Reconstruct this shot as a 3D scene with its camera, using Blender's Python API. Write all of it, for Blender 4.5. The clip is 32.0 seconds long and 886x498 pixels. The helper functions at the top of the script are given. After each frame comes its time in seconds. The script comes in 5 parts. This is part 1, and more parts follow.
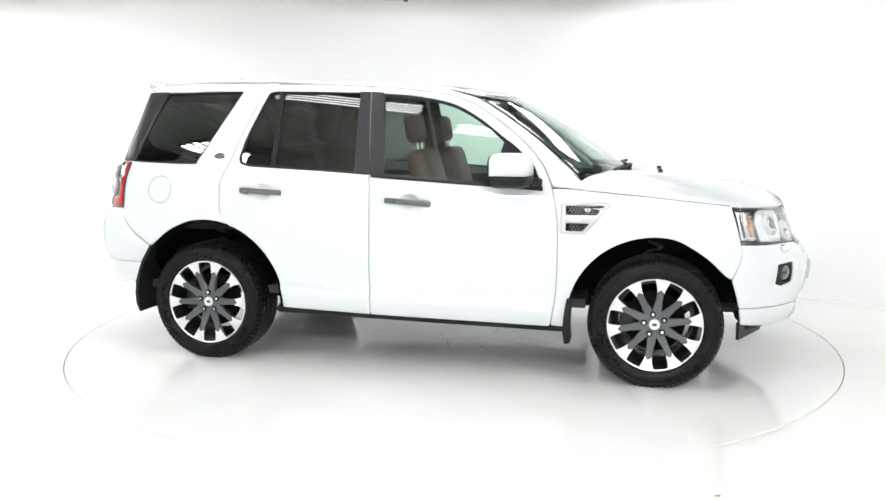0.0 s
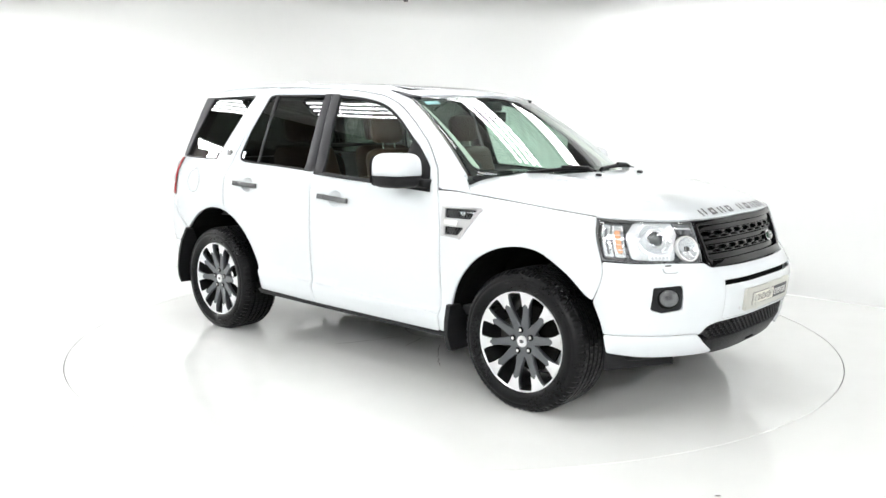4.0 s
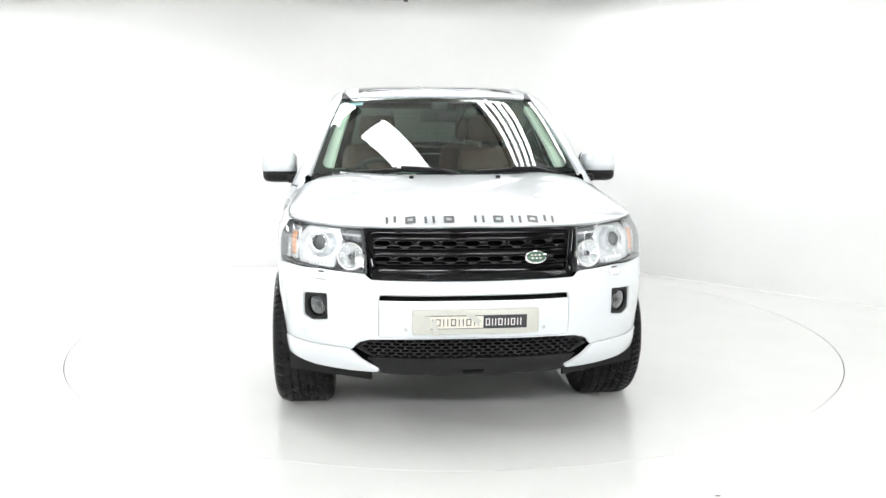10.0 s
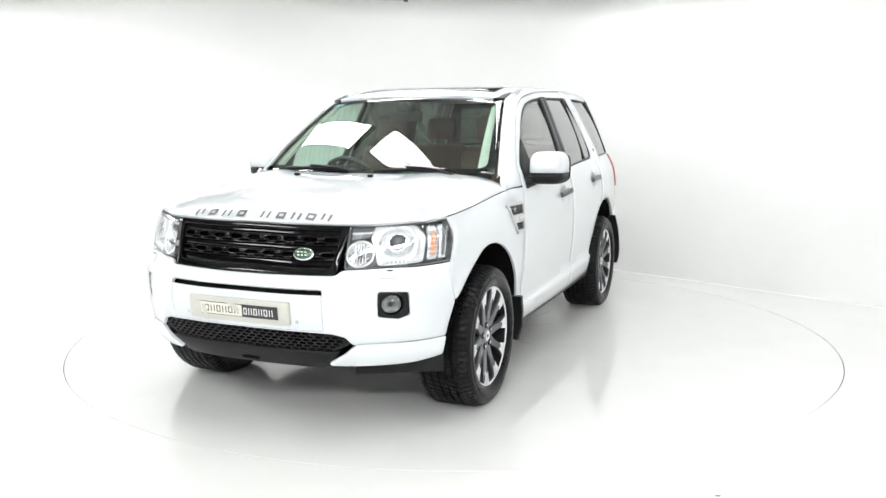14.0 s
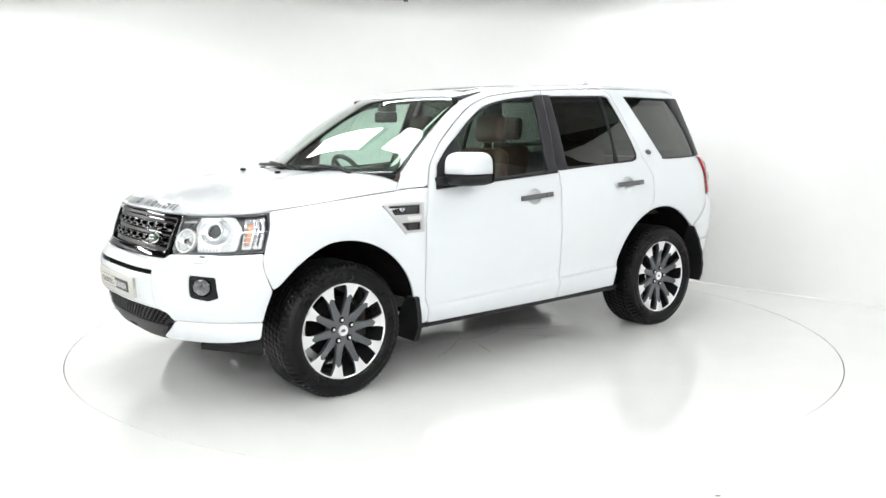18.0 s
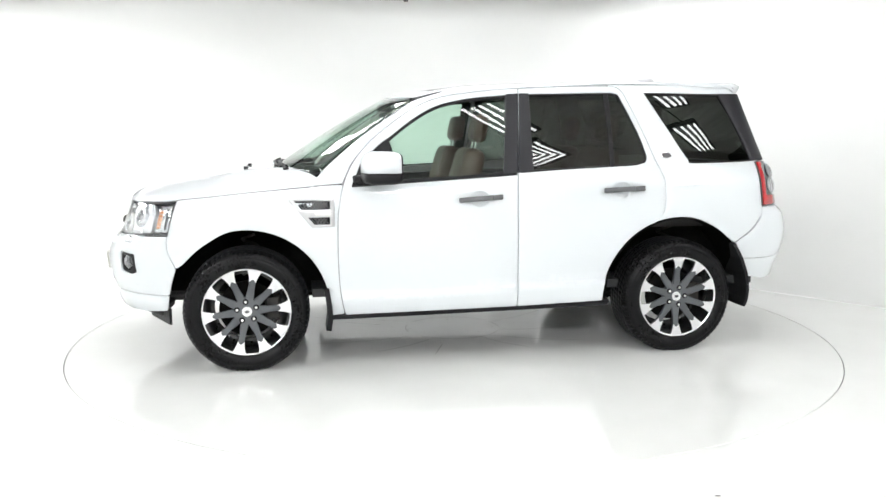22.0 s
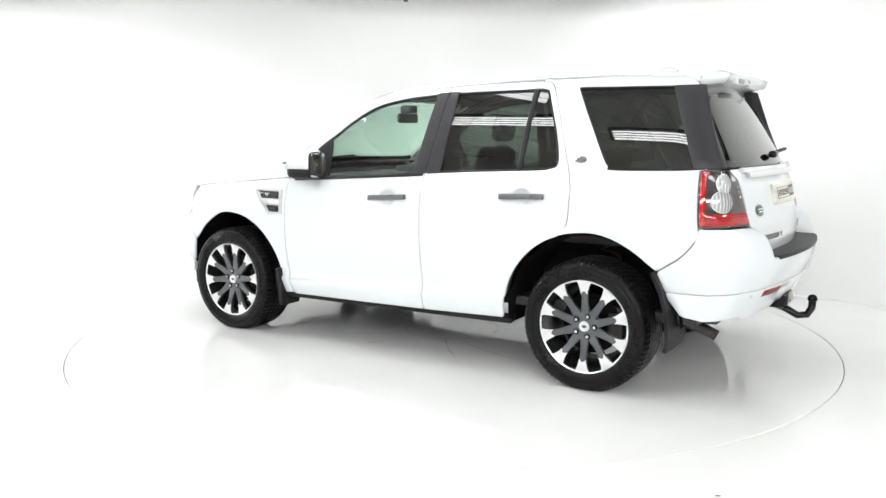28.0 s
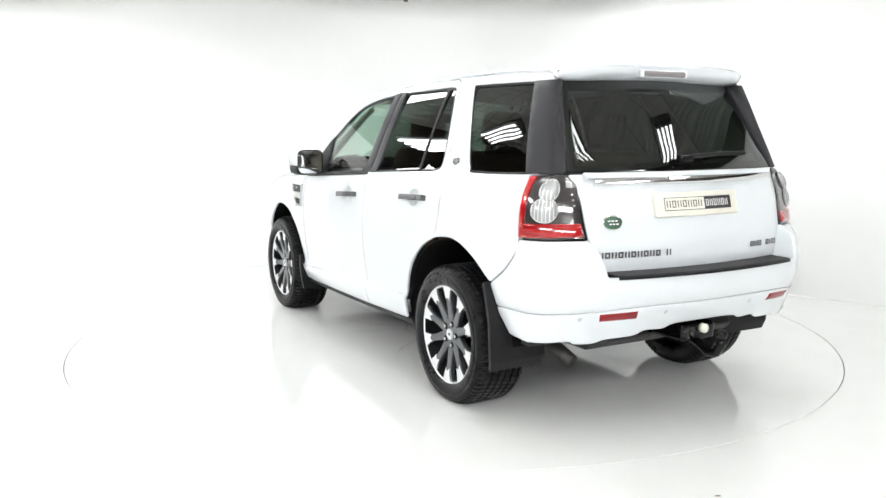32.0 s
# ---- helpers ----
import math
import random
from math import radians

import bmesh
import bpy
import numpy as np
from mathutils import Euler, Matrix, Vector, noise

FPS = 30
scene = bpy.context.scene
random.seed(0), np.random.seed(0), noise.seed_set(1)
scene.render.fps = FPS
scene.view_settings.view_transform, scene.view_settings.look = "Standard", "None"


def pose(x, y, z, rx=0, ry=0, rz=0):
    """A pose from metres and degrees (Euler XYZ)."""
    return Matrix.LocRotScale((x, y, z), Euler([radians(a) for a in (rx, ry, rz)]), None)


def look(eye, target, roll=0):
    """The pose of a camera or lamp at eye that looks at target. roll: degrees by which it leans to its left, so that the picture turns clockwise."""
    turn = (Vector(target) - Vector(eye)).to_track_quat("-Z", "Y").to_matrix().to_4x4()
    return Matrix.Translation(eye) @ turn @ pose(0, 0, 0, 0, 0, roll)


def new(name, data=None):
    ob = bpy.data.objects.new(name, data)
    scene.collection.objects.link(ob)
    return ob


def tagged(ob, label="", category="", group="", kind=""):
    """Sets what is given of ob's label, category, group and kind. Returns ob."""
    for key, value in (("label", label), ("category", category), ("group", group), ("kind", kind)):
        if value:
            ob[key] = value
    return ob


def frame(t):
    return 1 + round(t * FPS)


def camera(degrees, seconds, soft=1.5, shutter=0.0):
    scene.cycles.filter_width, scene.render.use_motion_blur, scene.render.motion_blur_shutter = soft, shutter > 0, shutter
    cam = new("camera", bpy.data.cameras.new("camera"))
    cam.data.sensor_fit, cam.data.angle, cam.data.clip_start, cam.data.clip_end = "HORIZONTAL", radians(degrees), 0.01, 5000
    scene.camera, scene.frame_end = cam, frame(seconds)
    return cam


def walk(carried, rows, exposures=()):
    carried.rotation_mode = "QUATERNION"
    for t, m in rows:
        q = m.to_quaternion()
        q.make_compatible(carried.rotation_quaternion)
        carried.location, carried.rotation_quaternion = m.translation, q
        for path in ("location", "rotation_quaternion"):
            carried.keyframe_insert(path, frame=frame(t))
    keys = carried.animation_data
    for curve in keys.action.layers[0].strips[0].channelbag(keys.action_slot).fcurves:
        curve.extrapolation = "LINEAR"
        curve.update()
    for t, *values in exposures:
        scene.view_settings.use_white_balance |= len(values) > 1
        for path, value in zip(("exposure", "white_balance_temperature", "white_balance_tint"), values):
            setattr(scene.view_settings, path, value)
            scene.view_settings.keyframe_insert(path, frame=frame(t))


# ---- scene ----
cam = camera(55.85, 32.0, soft=1.5)
EYE = (0.0, -5.728, 1.3824)
walk(cam, [(0.0, look(EYE, (-0.0638, -0.0020, 0.5561), 0.03)), (32.0, look(EYE, (-0.0638, -0.0020, 0.5561), 0.03))], exposures=[(0.0, -0.86), (32.0, -0.86)])

# ---- light ----
world = bpy.data.worlds.new("studio_world")
world.use_nodes = True
world.node_tree.nodes["Background"].inputs[0].default_value = (0.9, 0.95, 1.0, 1)
world.node_tree.nodes["Background"].inputs[1].default_value = 0.02
scene.world = world
TUBE_GLOW, FILL_GLOW, SOFTBOX_GLOW = 26.0, 86.0, 20.0


# ---- materials ----
def principled(name, colour, rough=0.5, metal=0.0, coat=0.0, spec=0.5, grain=0.0, scale=40.0, bump=0.0, vary=0.0):
    """A surface with two scales of unevenness: fine grain and broad stains."""
    m = bpy.data.materials.new(name)
    m.use_nodes = True
    n, l = m.node_tree.nodes, m.node_tree.links
    b = n["Principled BSDF"]
    b.inputs["Base Color"].default_value = (*colour, 1)
    b.inputs["Roughness"].default_value = rough
    b.inputs["Metallic"].default_value = metal
    b.inputs["Coat Weight"].default_value = coat
    b.inputs["Coat Roughness"].default_value = 0.04
    b.inputs["Specular IOR Level"].default_value = spec
    if grain or bump or vary:
        tc = n.new("ShaderNodeTexCoord")
        fine, broad = n.new("ShaderNodeTexNoise"), n.new("ShaderNodeTexNoise")
        fine.inputs["Scale"].default_value, fine.inputs["Detail"].default_value = scale, 5
        broad.inputs["Scale"].default_value, broad.inputs["Detail"].default_value = scale / 14, 3
        l.new(tc.outputs["Object"], fine.inputs["Vector"])
        l.new(tc.outputs["Object"], broad.inputs["Vector"])
        add = n.new("ShaderNodeMath")
        add.operation = "ADD"
        l.new(fine.outputs["Fac"], add.inputs[0])
        l.new(broad.outputs["Fac"], add.inputs[1])
        if grain:
            ramp = n.new("ShaderNodeMapRange")
            ramp.inputs["From Min"].default_value, ramp.inputs["From Max"].default_value = 0.7, 1.3
            ramp.inputs["To Min"].default_value, ramp.inputs["To Max"].default_value = 1 - grain, 1 + grain
            l.new(add.outputs[0], ramp.inputs["Value"])
            mix = n.new("ShaderNodeVectorMath")
            mix.operation = "SCALE"
            mix.inputs[0].default_value = colour
            l.new(ramp.outputs[0], mix.inputs["Scale"])
            l.new(mix.outputs[0], b.inputs["Base Color"])
        if vary:
            rr = n.new("ShaderNodeMapRange")
            rr.inputs["From Min"].default_value, rr.inputs["From Max"].default_value = 0.7, 1.3
            rr.inputs["To Min"].default_value, rr.inputs["To Max"].default_value = max(rough - vary, 0.02), rough + vary
            l.new(add.outputs[0], rr.inputs["Value"])
            l.new(rr.outputs[0], b.inputs["Roughness"])
        if bump:
            bp = n.new("ShaderNodeBump")
            bp.inputs["Strength"].default_value, bp.inputs["Distance"].default_value = bump, 0.004
            l.new(fine.outputs["Fac"], bp.inputs["Height"])
            l.new(bp.outputs[0], b.inputs["Normal"])
    return m


def glowing(name, colour, strength):
    m = bpy.data.materials.new(name)
    m.use_nodes = True
    b = m.node_tree.nodes["Principled BSDF"]
    b.inputs["Base Color"].default_value = (*colour, 1)
    b.inputs["Emission Color"].default_value, b.inputs["Emission Strength"].default_value = (*colour, 1), strength
    return m


def glazing(name, tint, rough=0.0, gloss=1.0):
    """Thin tinted pane: clear through-view with a Fresnel mirror on it."""
    m = bpy.data.materials.new(name)
    m.use_nodes = True
    n, l = m.node_tree.nodes, m.node_tree.links
    n.remove(n["Principled BSDF"])
    out = n["Material Output"]
    clear, mirror, mix, fres = n.new("ShaderNodeBsdfTransparent"), n.new("ShaderNodeBsdfGlossy"), n.new("ShaderNodeMixShader"), n.new("ShaderNodeLayerWeight")
    clear.inputs[0].default_value = (*tint, 1)
    mirror.inputs["Roughness"].default_value = rough
    mirror.inputs["Color"].default_value = (gloss, gloss, gloss, 1)
    fres.inputs["Blend"].default_value = 0.5
    power, lift = n.new("ShaderNodeMath"), n.new("ShaderNodeMath")
    power.operation, power.inputs[1].default_value = "POWER", 3.3
    lift.operation, lift.inputs[1].default_value, lift.inputs[2].default_value = "MULTIPLY_ADD", 0.86, 0.06
    l.new(fres.outputs["Facing"], power.inputs[0])
    l.new(power.outputs[0], lift.inputs[0])
    l.new(lift.outputs[0], mix.inputs[0])
    l.new(clear.outputs[0], mix.inputs[1])
    l.new(mirror.outputs[0], mix.inputs[2])
    l.new(mix.outputs[0], out.inputs[0])
    return m


PAINT = principled("white_paint", (0.7, 0.732, 0.752), 0.3, coat=1.0, grain=0.006, scale=12)
# Grey stands in for the shade inside the panel gaps.
SHELL = principled("gap_shade_grey", (0.26, 0.265, 0.27), 0.6, grain=0.05)
TRIM = principled("black_trim", (0.011, 0.011, 0.012), 0.45, spec=0.2, grain=0.15, scale=300, bump=0.15)
PILLAR = principled("satin_pillar", (0.016, 0.016, 0.019), 0.42, spec=0.35, grain=0.1, scale=200, vary=0.06)
GLOSS = principled("gloss_black", (0.003, 0.003, 0.0035), 0.05, spec=0.25, vary=0.02, scale=20)
CHASSIS = principled("chassis_grey", (0.05, 0.05, 0.05), 0.7, grain=0.3, scale=30, bump=0.3)
LINER = principled("arch_liner", (0.005, 0.005, 0.005), 0.9, spec=0.1, grain=0.3, scale=60, bump=0.4)
RUBBER = principled("tyre_rubber", (0.005, 0.005, 0.0055), 0.32, spec=0.16, grain=0.2, scale=80, bump=0.1, vary=0.1)
ALLOY = principled("machined_alloy", (0.8, 0.8, 0.81), 0.32, metal=0.85, vary=0.015, scale=60)
GUNMETAL = principled("gunmetal_paint", (0.085, 0.092, 0.1), 0.38, metal=0.35, coat=0.5, vary=0.05)
CHROME = principled("chrome", (0.8, 0.8, 0.8), 0.08, metal=1.0, vary=0.03)
SILVER = principled("silver_plastic", (0.55, 0.55, 0.56), 0.35, metal=0.6, vary=0.05)
GREYPLAST = principled("grey_handle", (0.11, 0.112, 0.115), 0.4, metal=0.2, grain=0.08, scale=200)
WHITELENS = principled("lamp_reflector", (0.9, 0.91, 0.92), 0.14, metal=0.8, coat=0.3, vary=0.06, scale=70, bump=0.5)
RED = principled("red_lens", (0.4, 0.004, 0.006), 0.12, coat=1.0, vary=0.04, scale=60)
DEEPRED = principled("deep_red_reflector", (0.24, 0.004, 0.006), 0.3, vary=0.05, scale=200, bump=0.2)
GREEN = principled("green_enamel", (0.03, 0.09, 0.05), 0.25, coat=1.0, grain=0.1)
PLATE = principled("plate_plastic", (0.55, 0.55, 0.5), 0.35, grain=0.04, scale=60)
CREAM = principled("plate_cream", (0.75, 0.73, 0.64), 0.4, grain=0.03)
INK = principled("printed_ink", (0.03, 0.03, 0.032), 0.4, grain=0.1)
PALEINK = principled("pale_print", (0.8, 0.8, 0.78), 0.4, grain=0.03)
TAN = principled("tan_leather", (0.06, 0.029, 0.017), 0.5, grain=0.2, scale=70, bump=0.3)
DARKCLOTH = principled("dark_upholstery", (0.03, 0.028, 0.027), 0.7, grain=0.3, scale=120, bump=0.3)
DASH = principled("dash_plastic", (0.035, 0.037, 0.038), 0.6, grain=0.2, scale=160, bump=0.2)
HEADLINER = principled("headliner", (0.45, 0.42, 0.38), 0.9, grain=0.08, scale=150)
PALETRIM = principled("pale_pillar_cloth", (0.62, 0.63, 0.58), 0.85, grain=0.06, scale=150)
MESHWIRE = principled("guard_wire", (0.02, 0.02, 0.02), 0.5)
FLOOR = principled("studio_floor_paint", (0.82, 0.825, 0.805), 0.1, grain=0.02, scale=3.0, vary=0.035)
DISC = principled("turntable_paint", (0.81, 0.815, 0.795), 0.085, spec=0.6, grain=0.025, scale=3.5, vary=0.035)
WALL = principled("studio_wall_paint", (0.8, 0.803, 0.793), 0.7, grain=0.012, scale=2.0, bump=0.02)
PIT = principled("dull_dark", (0.06, 0.055, 0.05), 0.9, grain=0.3)
CRACK = principled("floor_crack", (0.22, 0.21, 0.2), 0.9, grain=0.3)
HALL = principled("hall_wall", (0.06, 0.052, 0.047), 0.85, grain=0.3, scale=5)
SHEET = principled("corrugated_roof", (0.66, 0.65, 0.63), 0.6, grain=0.1, scale=6)
HOUSING = principled("fixture_housing", (0.04, 0.04, 0.04), 0.5, grain=0.1)
TUBE = glowing("fluorescent_tube", (0.975, 0.985, 0.995), TUBE_GLOW)
# Stronger tubes for the unseen fixtures added as fill.
FILLTUBE = glowing("fill_tube", (0.975, 0.985, 0.995), FILL_GLOW)
SOFT = glowing("softbox_cloth", (0.975, 0.985, 0.995), SOFTBOX_GLOW)
CLEAR = glazing("clear_glass", (0.72, 0.86, 0.78))
PRIVACY = glazing("privacy_glass", (0.1, 0.12, 0.105))
SCREEN = glazing("windscreen_glass", (0.68, 0.84, 0.75))
LENS = glazing("clear_lens", (0.93, 0.95, 0.96))
MIRROR = principled("mirror_silver", (0.85, 0.87, 0.87), 0.02, metal=1.0)


# ---- mesh helpers ----
def mesh_of(name, verts, faces, material, smooth=True, flat_from=None):
    me = bpy.data.meshes.new(name)
    me.from_pydata([tuple(v) for v in verts], [], faces)
    me.materials.append(material)
    me.polygons.foreach_set("use_smooth", [smooth and (flat_from is None or i < flat_from) for i in range(len(faces))])
    me.update()
    return me


def put(name, me, parent=None, label="", at=None):
    ob = new(name, me)
    if parent:
        ob.parent = parent
    if at is not None:
        ob.matrix_basis = at
    if label:
        tagged(ob, label)
    return ob


def part(name, bm, material, parent, label="", at=None, smooth=False):
    me = bpy.data.meshes.new(name)
    bm.to_mesh(me)
    bm.free()
    me.materials.append(material)
    if smooth:
        me.polygons.foreach_set("use_smooth", [True] * len(me.polygons))
    return put(name, me, parent, label, at)


def box(x0, x1, y0, y1, z0, z1, r=0.0, seg=2):
    bm = bmesh.new()
    bmesh.ops.create_cube(bm, size=1)
    for v in bm.verts:
        v.co = Vector(((x0 + x1) / 2 + v.co.x * (x1 - x0), (y0 + y1) / 2 + v.co.y * (y1 - y0), (z0 + z1) / 2 + v.co.z * (z1 - z0)))
    if r:
        bmesh.ops.bevel(bm, geom=bm.edges[:], offset=r, segments=seg, affect="EDGES", profile=0.5)
    return bm


def rod(p, q, r, n=12, r2=None, caps=True):
    """A round bar from p to q."""
    bm = bmesh.new()
    p, q = Vector(p), Vector(q)
    d = q - p
    bmesh.ops.create_cone(bm, cap_ends=caps, segments=n, radius1=r, radius2=r if r2 is None else r2, depth=d.length,
                          matrix=Matrix.Translation((p + q) / 2) @ d.to_track_quat("Z", "Y").to_matrix().to_4x4())
    return bm


def ball(c, rx, ry, rz, u=20, v=12):
    bm = bmesh.new()
    bmesh.ops.create_uvsphere(bm, u_segments=u, v_segments=v, radius=1, matrix=Matrix.Translation(c) @ Matrix.Diagonal((rx, ry, rz, 1)))
    return bm


def spun(profile, n=64, closed=False):
    """Verts and faces of a profile of (radius, y) turned round the y axis."""
    verts, faces, k = [], [], len(profile)
    for i in range(n):
        a = 2 * math.pi * i / n
        verts += [(r * math.cos(a), y, r * math.sin(a)) for r, y in profile]
    for i in range(n):
        j = (i + 1) % n
        for q in range(k if closed else k - 1):
            w = (q + 1) % k
            faces.append((i * k + q, i * k + w, j * k + w, j * k + q))
    return verts, faces


def soft(poly, r=0.012, n=3):
    """The polygon with its sharp corners rounded."""
    out, k = [], len(poly)
    for i in range(k):
        a, b, c = (Vector(poly[(i + d) % k]) for d in (-1, 0, 1))
        u, w = a - b, c - b
        if u.length < 1e-6 or w.length < 1e-6:
            continue
        if u.angle(w) > 2.6:
            out.append(tuple(b))
            continue
        d = min(r, u.length * 0.45, w.length * 0.45)
        p, q = b + u.normalized() * d, b + w.normalized() * d
        for j in range(n + 1):
            t = j / n
            out.append(tuple((1 - t) ** 2 * p + 2 * t * (1 - t) * b + t * t * q))
    return out


def flow(poly, n=3):
    """Gentle bends made smooth: points of a Catmull-Rom curve set between those of the outline."""
    k, out = len(poly), []
    turn = []
    for i in range(k):
        a, b, c = (Vector(poly[(i + d) % k]) for d in (-1, 0, 1))
        turn.append(math.pi - (a - b).angle(c - b) if (a - b).length > 1e-6 and (c - b).length > 1e-6 else 9)
    for i in range(k):
        p0, p1, p2, p3 = (Vector(poly[(i + d) % k]) for d in (-1, 0, 1, 2))
        out.append(tuple(p1))
        if turn[i] < 0.62 and turn[(i + 1) % k] < 0.62 and (turn[i] > 0.03 or turn[(i + 1) % k] > 0.03):
            for j in range(1, n):
                t = j / n
                out.append(tuple(0.5 * (2 * p1 + (p2 - p0) * t + (2 * p0 - 5 * p1 + 4 * p2 - p3) * t * t + (3 * p1 - p0 - 3 * p2 + p3) * t ** 3)))
    return out


def dense(poly, step):
    out = []
    for i, a in enumerate(poly):
        b = poly[(i + 1) % len(poly)]
        n = max(1, math.ceil(math.dist(a, b) / step))
        out += [(a[0] + (b[0] - a[0]) * j / n, a[1] + (b[1] - a[1]) * j / n) for j in range(n)]
    return out


def inside(q, poly):
    hit, (x, y) = False, q
    for i, (ax, ay) in enumerate(poly):
        bx, by = poly[i - 1]
        if (ay > y) != (by > y) and x < (bx - ax) * (y - ay) / (by - ay) + ax:
            hit = not hit
    return hit


def inset(poly, d):
    area = sum(poly[i - 1][0] * q[1] - q[0] * poly[i - 1][1] for i, q in enumerate(poly))
    sign, out, k = (1 if area > 0 else -1), [], len(poly)
    for i in range(k):
        a, b = poly[i - 1], poly[(i + 1) % k]
        t = Vector((b[0] - a[0], b[1] - a[1]))
        t = t.normalized() if t.length > 1e-9 else Vector((1, 0))
        out.append((poly[i][0] - t.y * d * sign, poly[i][1] + t.x * d * sign))
    return out


def sheet(name, outline, shape, material, parent, holes=(), side=1, lift=0.0, thick=0.012, step=0.05, corner=0.012, edge=0.004, roll=0.0018, label="", creases=()):
    """A panel cut out of a curved surface: outline and holes in the surface's two coordinates, shape(u, v) -> point. Its edges roll inwards and have depth."""
    from mathutils.geometry import delaunay_2d_cdt
    loops = [dense(soft(flow(list(outline)), corner), step)] + [dense(soft(flow(list(h)) if len(h) > 6 else list(h), corner), step) for h in holes]
    rings = [inset(loops[0], edge)] + [inset(h, -edge) for h in loops[1:]]
    pts, lines = [], []
    for ring in loops + rings:
        a = len(pts)
        pts += ring
        lines += [(a + i, a + (i + 1) % len(ring)) for i in range(len(ring))]
    us, vs = [q[0] for q in loops[0]], [q[1] for q in loops[0]]
    nu, nv = max(2, int((max(us) - min(us)) / step)), max(2, int((max(vs) - min(vs)) / step))
    near = [q for ring in rings for q in ring]
    for i in range(1, nu):
        for j in range(1, nv):
            q = (min(us) + (max(us) - min(us)) * (i + 0.01) / nu, min(vs) + (max(vs) - min(vs)) * (j + 0.013) / nv)
            if inside(q, loops[0]) and not any(inside(q, h) for h in loops[1:]) and min((q[0] - w[0]) ** 2 + (q[1] - w[1]) ** 2 for w in near) > (0.45 * step) ** 2:
                pts.append(q)
    for line in creases:
        for q in line:
            if inside(q, loops[0]) and not any(inside(q, h) for h in loops[1:]) and min((q[0] - w[0]) ** 2 + (q[1] - w[1]) ** 2 for w in near) > 0.006 ** 2:
                pts.append(q)
    got = delaunay_2d_cdt([Vector(q) for q in pts], lines, [], 0, 1e-6)
    flat, tris, origin = got[0], got[2], got[3]
    total = sum(len(r) for r in loops)
    verts, faces = [], []
    low = {i for i, src in enumerate(origin) if any(o < total for o in src)}

    def place(q, depth):
        e = 1e-3
        p = Vector(shape(*q))
        n = (Vector(shape(q[0] + e, q[1])) - p).cross(Vector(shape(q[0], q[1] + e)) - p).normalized()
        p = p + n * (lift - depth)
        return (p.x, p.y * side, p.z)

    for i, q in enumerate(flat):
        verts.append(place(q, roll if i in low else 0.0))
    for f in tris:
        c = (sum(flat[i][0] for i in f) / 3, sum(flat[i][1] for i in f) / 3)
        if inside(c, loops[0]) and not any(inside(c, h) for h in loops[1:]):
            faces.append(tuple(f) if side > 0 else tuple(reversed(f)))
    top = len(faces)
    if thick:
        seen = {}
        for f in faces:
            for i in range(3):
                seen[(f[i], f[(i + 1) % 3])] = 1
        down = {}
        for a, b in [e for e in seen if (e[1], e[0]) not in seen]:
            for v in (a, b):
                if v not in down:
                    down[v] = len(verts)
                    verts.append(place(flat[v], roll + thick))
            faces.append((b, a, down[a], down[b]))
    me = mesh_of(name, verts, faces, material, True, top)
    return put(name, me, parent, label)


# ---- the studio ----
FLOOR_Z = -0.02
GROW = (1.3824 - FLOOR_Z) / 1.3824
R_DISC = 2.4846 * GROW
AXIS_Y = 5.728 * (GROW - 1)


def outward(x, y):
    """A place on the stage's plan, from distances off the camera's foot."""
    return x * GROW, (y + 5.728) * GROW - 5.728



def ring_floor(name, r0, r1, z, n, material):
    verts, faces = [], []
    for i in range(n):
        a = 2 * math.pi * i / n
        for r in (r0, 3.4, r1):
            verts.append((r * math.cos(a), AXIS_Y + r * math.sin(a), z))
        verts.append((r0 * math.cos(a), AXIS_Y + r0 * math.sin(a), z - 0.06))
    for i in range(n):
        j = (i + 1) % n
        for k in (0, 1):
            faces.append((i * 4 + k, i * 4 + k + 1, j * 4 + k + 1, j * 4 + k))
        faces.append((i * 4, j * 4, j * 4 + 3, i * 4 + 3))
    return put(name, mesh_of(name, verts, faces, material, False))


floor = tagged(ring_floor("floor", R_DISC + 0.005, 14.0, FLOOR_Z, 256, FLOOR), "glossy white painted studio floor round the turntable", "floor", kind="structure")
# Dark slab makes the open seam read as a dark line.
pit = tagged(part("floor_pit", box(-2.7, 2.7, -2.7, 2.8, -0.12, -0.085), PIT, None), "dark base below the seam round the turntable", "floor", kind="structure")

turntable = new("turntable", None)
tagged(turntable, "large round white glossy turntable flush with the floor", "turntable")
verts, faces = [(0, 0, 0)], []
for i in range(256):
    a = 2 * math.pi * i / 256
    for r, z in ((1.2, 0.0), (R_DISC - 0.002, 0.0), (R_DISC, -0.002), (R_DISC, -0.04)):
        verts.append((r * math.cos(a), r * math.sin(a), z))
for i in range(256):
    a, b = 1 + 4 * i, 1 + 4 * ((i + 1) % 256)
    faces.append((0, a, b))
    faces += [(a + k, a + k + 1, b + k + 1, b + k) for k in range(3)]
put("disc", mesh_of("disc", verts, faces, DISC, False), turntable)

# hub plate, seams and chips of the worn paint in the middle of the turntable
rng = random.Random(7)


